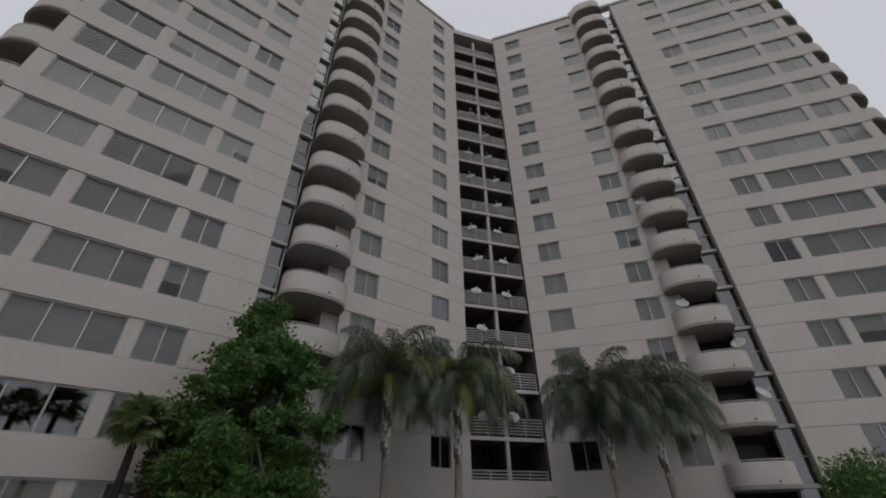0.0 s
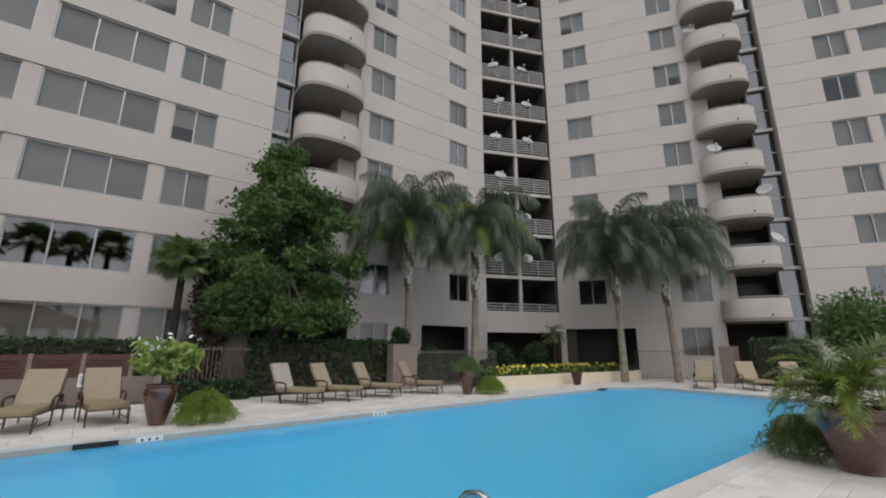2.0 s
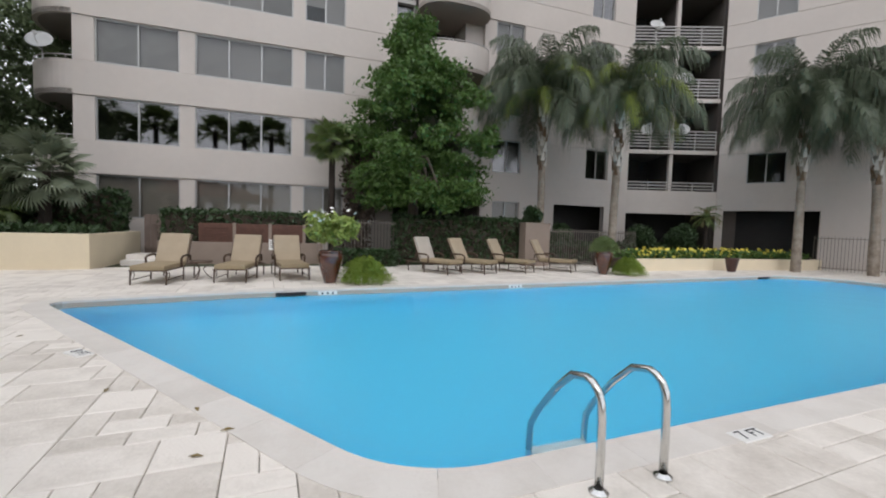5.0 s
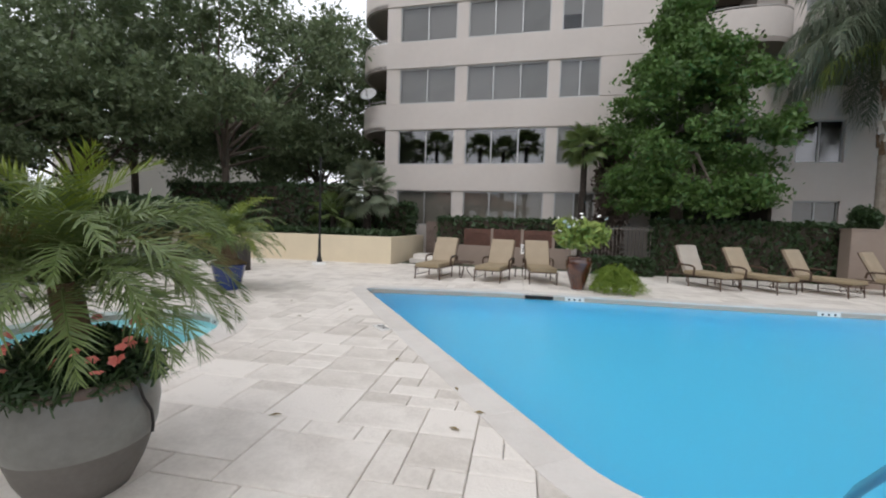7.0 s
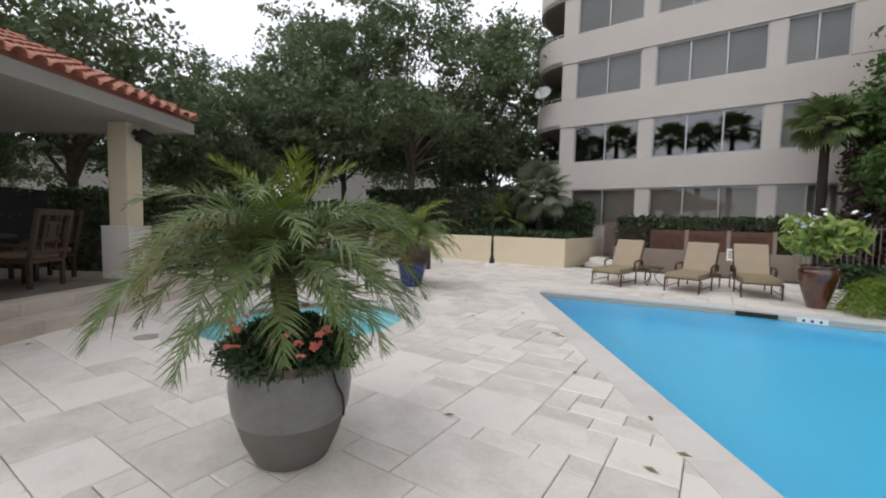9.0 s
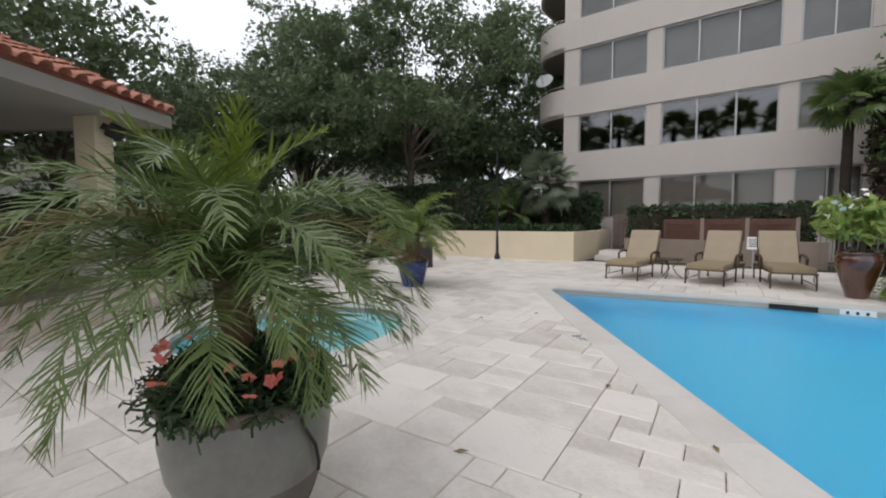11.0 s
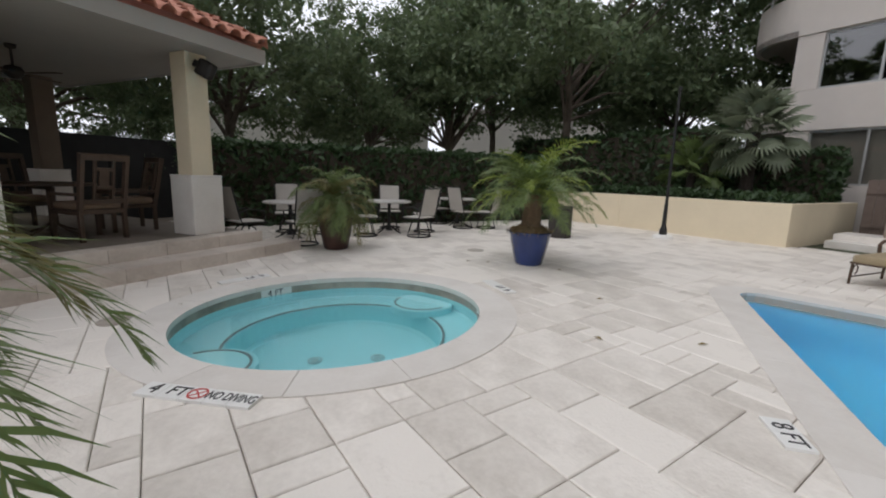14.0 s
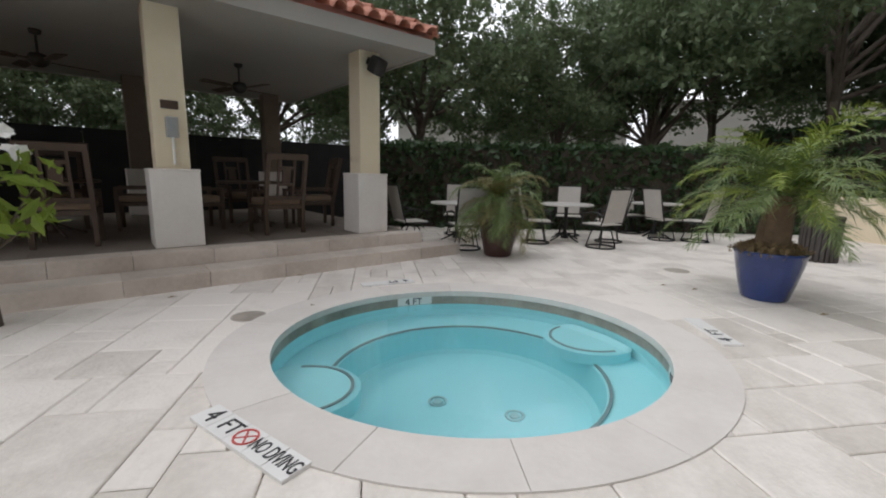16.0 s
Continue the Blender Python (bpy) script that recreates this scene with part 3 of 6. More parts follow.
def curved_wall(pts, thick, z0, z1):
    bm = bmesh.new()
    n, inner = len(pts), []
    for i, p in enumerate(pts):
        a, b = Vector(pts[max(i - 1, 0)]), Vector(pts[min(i + 1, n - 1)])
        t = (b - a).normalized()
        inner.append((p[0] - t.y * thick, p[1] + t.x * thick))
    g = [[bm.verts.new((*q, z)) for q in line] for line, z in ((pts, z0), (pts, z1), (inner, z1), (inner, z0))]
    for i in range(n - 1):
        for j in range(4):
            bm.faces.new((g[j][i], g[j][i + 1], g[(j + 1) % 4][i + 1], g[(j + 1) % 4][i]))
    for i in (0, n - 1):
        bm.faces.new([g[j][i] for j in range(4)])
    return bm


def slab_of(pts, z0, z1):
    bm = bmesh.new()
    lo = [bm.verts.new((*p, z0)) for p in pts]
    hi = [bm.verts.new((*p, z1)) for p in pts]
    bm.faces.new(lo[::-1])
    bm.faces.new(hi)
    for i in range(len(lo)):
        bm.faces.new((lo[i - 1], lo[i], hi[i], hi[i - 1]))
    return bm


def as_mesh(bm, name, material, smooth=False):
    bmesh.ops.recalc_face_normals(bm, faces=bm.faces[:])
    me = bpy.data.meshes.new(name)
    bm.to_mesh(me)
    bm.free()
    me.materials.append(material)
    if smooth:
        me.polygons.foreach_set("use_smooth", [True] * len(me.polygons))
    return me


def balcony_stack(ax, a, b, depth, floors, glass_side, drop=0.0):
    pts = d_outline(a, b, depth)
    par = as_mesh(curved_wall(pts, 0.14, -0.98, 0.0), "balcony", M_STUCCO)
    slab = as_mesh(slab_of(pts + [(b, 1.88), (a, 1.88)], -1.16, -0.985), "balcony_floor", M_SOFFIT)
    rail_bm = bmesh.new()
    tube(rail_bm, [(p[0], p[1] + 0.06, 0.09) for p in pts], 0.022, 6)
    for p in pts[2:-1:4]:
        tube(rail_bm, [(p[0], p[1] + 0.06, 0.0), (p[0], p[1] + 0.06, 0.09)], 0.014, 5)
    rail = as_mesh(rail_bm, "balcony_rail", M_RAIL)
    spout_bm = bmesh.new()
    tube(spout_bm, [((a + b) / 2 + 0.35, -depth * 1.0 - 0.12, -0.86), ((a + b) / 2 + 0.35, -depth * 0.9, -0.86)], 0.035, 8)
    spout = as_mesh(spout_bm, "drain_spout", M_DARKFRAME)
    side = as_mesh(boxes(((b - 0.95, 0.25, -0.98), (b, 1.88, FH - 1.17)) if glass_side < 0 else ((a, 0.25, -0.98), (a + 0.95, 1.88, FH - 1.17))), "side_wall", M_STUCCO)
    door = as_mesh(boxes(((a + 0.3, 1.8, -0.98), (b - 0.3, 1.87, 1.1))), "balcony_door", M_DARKFRAME)
    for n in floors:
        m = ax @ Matrix.Translation((0, 0, SILL0 + n * FH - drop))
        bal = part("balcony", par, None, tower, m=m)
        for me in (slab, rail, spout, side, door):
            part(me.name.split(".")[0], me, None, bal)


balcony_stack(L_AX, 7.05, 10.35, 1.25, range(1, NF + 1), -1, 0.32)
balcony_stack(R_AX, 7.4, 10.45, 1.25, range(1, NF + 1), 1)

# glazed slots beside the balconies
for ax, a, b in ((L_AX, 6.1, 7.02), (R_AX, 10.48, 11.5)):
    glz = as_mesh(boxes(((a + 0.02, 0.62, 0.12), (b - 0.02, 0.64, 1.3)), ((a + 0.02, 0.62, 1.36), (b - 0.02, 0.64, FH - 0.03))), "slot_pane", M_DARKGLASS)
    bar = as_mesh(boxes(((a, 0.4, -0.09), (b, 0.7, 0.09)), ((a, 0.58, 1.3), (b, 0.66, 1.36)), ((b - 0.05 if ax is L_AX else a, 0.5, 0.09), (b if ax is L_AX else a + 0.05, 0.66, FH - 0.09))), "slot_bar", M_RAIL)
    bl = as_mesh(boxes(((a, 0.85, 0.0), (b, 0.88, FH))), "slot_blind", M_BLIND)
    for n in range(NF):
        m = ax @ Matrix.Translation((0, 0, SILL0 + n * FH - 1.0))
        sp = part("slot_bar", bar, None, tower, m=m)
        part("slot_pane", glz, None, sp).visible_shadow = False
        part("slot_blind", bl, None, sp)
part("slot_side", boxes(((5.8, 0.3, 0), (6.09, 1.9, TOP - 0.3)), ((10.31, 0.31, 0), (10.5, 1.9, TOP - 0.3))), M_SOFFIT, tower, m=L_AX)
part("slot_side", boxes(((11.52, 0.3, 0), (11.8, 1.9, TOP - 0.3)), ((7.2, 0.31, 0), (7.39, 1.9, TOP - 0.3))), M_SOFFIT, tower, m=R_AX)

# open galleries in the corner between the wings
GA, GB = Vector((18.95, 13.08)), Vector((23.35, 11.34))
gd = (GB - GA).normalized()
GW = (GB - GA).length
G_AX = Matrix(((gd.x, -gd.y, 0, GA.x), (gd.y, gd.x, 0, GA.y), (0, 0, 1, 0), (0, 0, 0, 1)))
slab = as_mesh(boxes(((0.02, 0.15, -0.2), (GW - 0.02, 0.3, 0.0))), "gallery_edge", M_STUCCO)
# inner floor is split from the edge and darkened: shade in the colour
slab_in = as_mesh(boxes(((0.02, 0.302, -0.2), (GW - 0.02, 3.2, -0.004))), "gallery_floor", M_LOGGIA_SHADE)
bars = bmesh.new()
for k in range(6):
    box(bars, (0.05, 0.2, 0.16 + k * 0.165), (GW - 0.05, 0.24, 0.215 + k * 0.165))
for x in (0.06, GW * 0.25, GW * 0.75, GW - 0.1):
    box(bars, (x, 0.24, 0.0), (x + 0.05, 0.28, 1.04))
bars = as_mesh(bars, "gallery_rail", M_RAIL)
fin_in = as_mesh(boxes(((GW * 0.5 - 0.07, 0.502, 0.0), (GW * 0.5 + 0.07, 3.04, FH - 0.2))), "divider_wall", M_LOGGIA_SHADE)
fin = as_mesh(boxes(((GW * 0.5 - 0.09, 0.26, 0.0), (GW * 0.5 + 0.09, 0.5, FH - 0.2))), "divider", M_STUCCO)
for n in range(1, NF):
    z = SILL0 + n * FH - 0.95
    g = part("gallery_edge", slab, None, tower, m=G_AX @ Matrix.Translation((0, 0, z)))
    part("gallery_floor", slab_in, None, g)
    part("gallery_rail", bars, None, g)
    part("divider", fin, None, g)
    part("divider_wall", fin_in, None, g)
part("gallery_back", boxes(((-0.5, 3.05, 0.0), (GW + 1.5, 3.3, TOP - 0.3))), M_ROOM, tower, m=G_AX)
part("gallery_side", boxes(((0.0, 0.32, 2.8), (0.02, 3.2, TOP - 0.3)), ((GW - 0.02, 0.32, 0.0), (GW + 1.3, 3.2, TOP - 0.3))), M_LOGGIA_SHADE, tower, m=G_AX)
part("gallery_side", boxes(((-1.238, 0.31, -0.04), (-0.98, 4.5, TOP - 0.3))), M_LOGGIA_SHADE, tower, m=R_AX)
part("gallery_side", boxes(((18.75, 0.31, 2.8), (18.94, 3.5, TOP - 0.3))), M_LOGGIA_SHADE, tower, m=L_AX)
part("roof_edge", boxes(((0, 0.1, SILL0 + NF * FH - 0.5), (GW, 3.3, TOP - 0.02))), M_STUCCO, tower, m=G_AX)
part("base_wall", boxes(((0, 0.0, 2.5), (GW, 0.3, z1 - 0.4))), M_STUCCO, tower, m=G_AX)


def dish(m, r=0.38):
    d = thing("satellite_dish", "pale grey satellite dish on a short arm", "satellite dish", m, "satellite dishes")
    bm = bmesh.new()
    prof = [(0.02, 0.0), (r * 0.4, 0.02), (r * 0.75, 0.065), (r, 0.125), (r, 0.135), (r * 0.7, 0.08), (r * 0.3, 0.03), (0.0, 0.015)]
    lathe(bm, prof, 20)
    bm.transform(Matrix.Translation((0, -0.1, 0.55)) @ Matrix.Rotation(radians(58), 4, "X"))
    part("reflector", bm, M_DISH, d, smooth=True)
    bm = bmesh.new()
    tube(bm, [(0, 0, 0), (0, 0, 0.35), (0, -0.08, 0.52)], 0.022, 6)
    part("mast", bm, M_ALU, d)
    bm = bmesh.new()
    tube(bm, [(0, -0.12, 0.3), (0, -0.5, 0.55), (0, -0.52, 0.68)], 0.016, 5)
    box(bm, (-0.04, -0.58, 0.66), (0.04, -0.46, 0.76))
    part("feed_arm", bm, M_DISH, d)
    return d


first = None
drng = random.Random(9)
for n in range(2, 13):
    for s in (GW * 0.27, GW * 0.68):
        if drng.random() < 0.2:
            continue
        m = G_AX @ Matrix.Translation((s + drng.uniform(-0.3, 0.3), 0.5, SILL0 + n * FH - 0.95 + 0.55)) @ Matrix.Rotation(drng.uniform(-0.7, 0.3), 4, "Z")
        first = dish(m) if first is None else copy_thing(first, m)
for ax, s, q, n in ((L_AX, 10.1, -0.5, 7), (L_AX, 10.15, -0.45, 11), (R_AX, 8.0, -0.6, 4), (R_AX, 10.2, -0.5, 2), (R_AX, 10.2, -0.5, 3), (L_AX, -6.3, 0.2, 2), (R_AX, 7.7, -0.4, 7)):
    copy_thing(first, ax @ Matrix.Translation((s, q, SILL0 + n * FH - 0.1)) @ Matrix.Rotation(drng.uniform(-0.6, 0.6), 4, "Z"))


# rounded balconies at the outer ends of the wings
def end_stack(ax, s, sign):
    k = 14
    pts = [(s + sign * 1.75 * math.sin(t * math.pi / 2 / k), 1.9 - 1.9 * math.cos(t * math.pi / 2 / k)) for t in range(k + 1)]
    pts += [(s + sign * 1.75, 3.4)]
    if sign > 0:
        wall = as_mesh(curved_wall(pts, 0.14, WIN + 0.012, FH - 0.012), "end_balcony", M_STUCCO)
    else:
        wall = as_mesh(curved_wall(pts[::-1], 0.14, WIN + 0.012, FH - 0.012), "end_balcony", M_STUCCO)
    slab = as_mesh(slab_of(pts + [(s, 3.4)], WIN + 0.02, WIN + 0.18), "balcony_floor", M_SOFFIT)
    rb = bmesh.new()
    tube(rb, [(p[0], p[1] + 0.05, FH + 0.14) for p in pts], 0.02, 6)
    for p in pts[1::4]:
        tube(rb, [(p[0], p[1] + 0.05, FH - 0.02), (p[0], p[1] + 0.05, FH + 0.14)], 0.013, 5)
    rail = as_mesh(rb, "balcony_rail", M_RAIL)
    # dark face paints in the shade of the recess behind the balcony
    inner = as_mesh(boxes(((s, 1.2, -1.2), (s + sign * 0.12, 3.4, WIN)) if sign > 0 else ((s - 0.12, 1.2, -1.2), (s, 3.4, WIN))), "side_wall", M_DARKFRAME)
    for n in range(NF):
        e = part("end_balcony", wall, None, tower, m=ax @ Matrix.Translation((0, 0, SILL0 + n * FH)))
        for me in (slab, rail, inner):
            part(me.name.split(".")[0], me, None, e)


end_stack(L_AX, -5.4, -1)
end_stack(R_AX, 23.8, 1)


# ---------------------------------------------------------------- pavilion
PV, PN = Vector((0.56, -0.8285)), Vector((-0.8285, -0.56))
PIER1 = Vector((-6.76, -2.67))
# local frame: x along the front, y inwards, z up
PAV = Matrix(((PV.x, PN.x, 0, PIER1.x), (PV.y, PN.y, 0, PIER1.y), (0, 0, 1, 0), (0, 0, 0, 1)))
PLAT = 0.34


def in_pav(x, y, z=0.0, turn=0.0):
    """A place in the pavilion; turn in radians, 0 faces inwards along +y."""
    p = PIER1 + PV * x + PN * y
    return Matrix.Translation((p.x, p.y, z)) @ Matrix.Rotation(math.atan2(PN.y, PN.x) - math.pi / 2 + turn, 4, "Z")


SPAN, DEPTH, NB = 2.55, 4.5, 5
pav = thing("pool_pavilion", "open pool pavilion with cream piers and red clay tile roof", "pavilion", PAV, kind="structure")
bm = boxes(((-0.62, -0.3, -0.03), (SPAN * NB - 2, DEPTH + 0.6, PLAT - 0.006)))
part("platform", bm, M_GROUT, pav)
for i, (q0, q1, z0, z1_) in enumerate(((-0.98, -0.46, -0.03, 0.17), (-0.55, -0.25, 0.17, PLAT))):
    k = -1.15 if i == 0 else -0.72
    while k < SPAN * NB - 2.2:
        w_ = 0.62 + 0.25 * ((k * 7.3) % 1)
        part("step_stone", boxes(((k + 0.0015, q0, z0), (k + w_ - 0.0015, q1, z1_)), bevel=0.008), M_STEP, pav)
        k += w_
for k in range(8):
    for j in range(5):
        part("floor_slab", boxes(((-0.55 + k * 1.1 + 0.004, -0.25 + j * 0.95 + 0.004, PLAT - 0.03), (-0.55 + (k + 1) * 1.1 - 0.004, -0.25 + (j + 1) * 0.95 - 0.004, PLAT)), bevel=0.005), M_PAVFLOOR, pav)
ped = as_mesh(boxes(((-0.25, -0.25, 0), (0.25, 0.25, 0.89)), ((-0.256, -0.256, 0.87), (0.256, 0.256, 0.9)), bevel=0.012), "pedestal", M_COPING)
pier = as_mesh(boxes(((-0.17, -0.17, 0.89), (0.17, 0.17, 2.652)), bevel=0.015), "pier", M_CREAM)
# same shaft as the front pier, darkened to paint in the rear's shade
post = as_mesh(boxes(((-0.17, -0.17, 0.89), (0.17, 0.17, 2.652)), bevel=0.015), "post", M_PIER_SHADE)
for i in range(NB):
    for j in (0, 1):
        m = Matrix.Translation((i * SPAN, j * DEPTH, PLAT))
        part("pedestal", ped, None, pav, m=m)
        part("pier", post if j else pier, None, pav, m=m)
X0, X1, Y0, Y1, ZE = -0.78, SPAN * (NB - 1) + 0.95, -0.72, DEPTH + 0.72, 2.97
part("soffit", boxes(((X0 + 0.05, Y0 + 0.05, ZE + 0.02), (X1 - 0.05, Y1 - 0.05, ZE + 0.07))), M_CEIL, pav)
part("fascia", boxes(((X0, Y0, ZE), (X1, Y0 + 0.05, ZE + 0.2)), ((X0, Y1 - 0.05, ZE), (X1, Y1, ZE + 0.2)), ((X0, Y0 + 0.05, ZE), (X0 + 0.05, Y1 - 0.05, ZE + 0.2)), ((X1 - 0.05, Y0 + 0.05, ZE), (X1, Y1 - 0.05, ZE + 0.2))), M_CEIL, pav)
RISE = 0.46
half = (Y1 - Y0) / 2
apex = ZE + 0.2 + half * RISE
cy_ = (Y0 + Y1) / 2
bm = bmesh.new()
r = [bm.verts.new(p) for p in ((X0, Y0, ZE + 0.2), (X1, Y0, ZE + 0.2), (X1, Y1, ZE + 0.2), (X0, Y1, ZE + 0.2), (X0 + half, cy_, apex), (X1 - half, cy_, apex))]
for q in ((0, 1, 5, 4), (1, 2, 5), (2, 3, 4, 5), (3, 0, 4)):
    bm.faces.new([r[k] for k in q])
roof = part("roof", bm, M_CLAY, pav)
# barrel tiles: half-round caps in courses down each slope
tile_bm = bmesh.new()
L_, R_ = 0.40, 0.10
ring = []
for e, rr, zz in ((0.0, R_, 0.035), (L_, R_ * 0.82, 0.0)):
    ring.append([tile_bm.verts.new((rr * math.cos(math.pi * k / 6), e, rr * math.sin(math.pi * k / 6) + zz)) for k in range(7)])
    ring.append([tile_bm.verts.new((rr * 0.86 * math.cos(math.pi * k / 6), e, rr * 0.86 * math.sin(math.pi * k / 6) + zz)) for k in range(7)])
for a, b in ((0, 2), (3, 1), (1, 0)):
    for k in range(6):
        tile_bm.faces.new((ring[a][k], ring[a][k + 1], ring[b][k + 1], ring[b][k]))
TILE = as_mesh(tile_bm, "roof_tile", M_CLAY, False)
slope = math.atan(RISE)
far_v, far_f, made = [], [], 0
TV, TF = np.array([v.co[:] for v in TILE.vertices]), [tuple(p.vertices) for p in TILE.polygons]


def tile_at(m, near):
    global made
    if near and made < 290:
        part("roof_tile", TILE, None, roof, m=m)
        made += 1
    else:
        k = sum(len(x) for x in far_v)
        a = np.array(m)
        far_v.append(TV @ a[:3, :3].T + a[:3, 3])
        far_f.extend(tuple(i + k for i in f) for f in TF)


pitch_len = half / math.cos(slope)
courses = int(pitch_len / 0.34)
for side in ("front", "end", "rear"):
    length = (X1 - X0) if side != "end" else (Y1 - Y0)
    for c in range(courses):
        d = c * 0.34
        run = d * math.cos(slope)
        n0 = run
        k = n0 + 0.12
        while k < length - run - 0.05:
            zt = ZE + 0.215 + d * math.sin(slope)
            if side == "front":
                m = Matrix.Translation((X0 + k, Y0 - 0.06 + run, zt)) @ Matrix.Rotation(slope, 4, "X")
            elif side == "rear":
                m = Matrix.Translation((X0 + k, Y1 + 0.06 - run, zt)) @ Matrix.Rotation(math.pi, 4, "Z") @ Matrix.Rotation(slope, 4, "X")
            else:
                m = Matrix.Translation((X0 - 0.06 + run, Y0 + k, zt)) @ Matrix.Rotation(-math.pi / 2, 4, "Z") @ Matrix.Rotation(slope, 4, "X")
            tile_at(m, side == "front" and k < 6.5)
            k += 0.235
for sgn in (1, -1):
    a = Vector((X0, Y0 if sgn > 0 else Y1, ZE + 0.22))
    b = Vector((X0 + half, cy_, apex + 0.02))
    n_ = int((b - a).length / 0.34)
    d = (b - a).normalized()
    rot = d.to_track_quat("Y", "Z").to_matrix().to_4x4()
    for k in range(n_):
        tile_at(Matrix.Translation(a + d * 0.34 * k + Vector((0, 0, 0.05))) @ rot, False)
st = part("roof_tile", np_mesh("roof_tile", np.concatenate(far_v), far_f, M_CLAY), None, roof)
st["kind"] = "stuff"


def fan(m):
    f = thing("ceiling_fan", "dark bronze ceiling fan with four blades, at rest", "ceiling fan", m, "pavilion fans")
    bm = bmesh.new()
    lathe(bm, [(0, 0), (0.07, 0), (0.06, -0.05), (0.016, -0.07), (0.016, -0.28), (0.09, -0.3), (0.12, -0.36), (0.1, -0.42), (0.05, -0.46), (0, -0.47)], 20)
    part("motor", bm, M_DARKFRAME, f, smooth=True)
    for k in range(4):
        bm = bmesh.new()
        box(bm, (0.1, -0.02, -0.385), (0.24, 0.02, -0.375))
        box(bm, (0.22, -0.07, -0.39), (0.66, 0.07, -0.375), bevel=0.005)
        part("blade", bm, M_WOODCHAIR, f, m=Matrix.Rotation(k * math.pi / 2 + 0.3, 4, "Z") @ Matrix.Rotation(0.15, 4, "X"))
    return f


f0 = fan(in_pav(1.25, 2.0, ZE + 0.02))
copy_thing(f0, in_pav(3.7, 2.0, ZE + 0.02))


def speaker(m):
    s = thing("outdoor_speaker", "small black outdoor speaker on a bracket", "speaker", m)
    bm = boxes(((-0.09, -0.13, -0.12), (0.09, 0.09, 0.12)), bevel=0.045)
    part("cabinet", bm, M_SPEAKER, s, smooth=True)
    part("bracket", boxes(((-0.02, 0.08, -0.05), (0.02, 0.18, 0.05))), M_BLACK, s)
    return s


speaker(in_pav(-0.02, -0.33, ZE - 0.2, 0.4) @ Matrix.Rotation(0.5, 4, "X"))
box_ = thing("wall_phone", "grey weatherproof phone box with brown plaque above, on a pier", "phone box", in_pav(SPAN, -0.17, PLAT))
part("case", boxes(((-0.05, -0.09, 1.25), (0.07, 0.0, 1.47)), bevel=0.012), M_ALU, box_)
part("conduit", tube(bmesh.new(), [(0.01, -0.03, 0.95), (0.01, -0.03, 1.25)], 0.014, 6), M_WHITE, box_)
part("plaque", boxes(((-0.08, -0.025, 1.56), (0.09, 0.0, 1.65)), bevel=0.004), M_WOODCHAIR, box_)


def dining_chair(m, label="dark carved wooden pavilion armchair with worn brown cushion"):
    c = thing("armchair", label, "chair", m, "pavilion armchairs")
    part("seat", boxes(((-0.3, -0.28, 0.36), (0.3, 0.3, 0.42)), bevel=0.01), M_WOODCHAIR, c)
    part("cushion", boxes(((-0.27, -0.27, 0.42), (0.27, 0.27, 0.52)), bevel=0.04), M_WICKER, c)
    b = bmesh.new()
    lean = Matrix.Translation((0, 0.28, 0.4)) @ Matrix.Rotation(-0.2, 4, "X")
    for a, d in (((-0.3, -0.03, 0), (-0.25, 0.03, 0.72)), ((0.25, -0.03, 0), (0.3, 0.03, 0.72)), ((-0.3, -0.035, 0.68), (0.3, 0.035, 0.76)), ((-0.25, -0.02, 0.1), (0.25, 0.02, 0.16))):
        box(b, a, d, lean)
    part("backrest", b, M_WOODCHAIR, c)
    for a, d in (((-0.13, -0.015, 0.16), (-0.1, 0.015, 0.68)), ((0.1, -0.015, 0.16), (0.13, 0.015, 0.68)), ((-0.1, -0.02, 0.3), (0.1, 0.02, 0.34)), ((-0.1, -0.02, 0.54), (0.1, 0.02, 0.58)), ((-0.06, -0.012, 0.34), (0.06, 0.012, 0.54))):
        part("slat", box(bmesh.new(), a, d, lean), M_WOODCHAIR, c)
    for x in (-0.3, 0.25):
        part("armrest", boxes(((x, -0.3, 0.6), (x + 0.05, 0.3, 0.64)), ((x, -0.3, 0.0), (x + 0.05, -0.25, 0.6))), M_WOODCHAIR, c)
        part("leg", boxes(((x, 0.25, 0), (x + 0.05, 0.3, 0.42))), M_WOODCHAIR, c)
    return c


ch = dining_chair(in_pav(1.2, 0.55, PLAT, math.pi + 0.12))
for x, y, a in ((0.4, 1.15, -1.75), (1.25, 2.35, 0.1), (2.1, 1.45, 1.7), (3.55, 0.6, math.pi - 0.1), (2.75, 1.9, -1.7), (3.7, 2.5, 0.05), (4.7, 1.4, 1.6), (5.9, 1.0, 2.6)):
    copy_thing(ch, in_pav(x, y, PLAT, a))


def round_table(m, r, label, top, legs=M_BLACK, h=0.74):
    t = thing("round_table", label, "table", m, "round tables")
    part("tabletop", lathe(bmesh.new(), [(0, h), (r - 0.02, h), (r, h - 0.012), (r, h - 0.03), (r - 0.03, h - 0.04), (0, h - 0.04)], 36), top, t)
    part("pedestal", lathe(bmesh.new(), [(0.06, h - 0.04), (0.035, h - 0.1), (0.035, 0.2), (0.06, 0.08), (0.09, 0.05), (0, 0.05)], 16), legs, t)
    for k in range(4):
        b = bmesh.new()
        tube(b, [(0.04, 0, 0.16), (0.2, 0, 0.07), (0.36, 0, 0.016)], 0.016, 6)
        part("foot", b, legs, t, m=Matrix.Rotation(k * math.pi / 2 + 0.4, 4, "Z"))
    return t


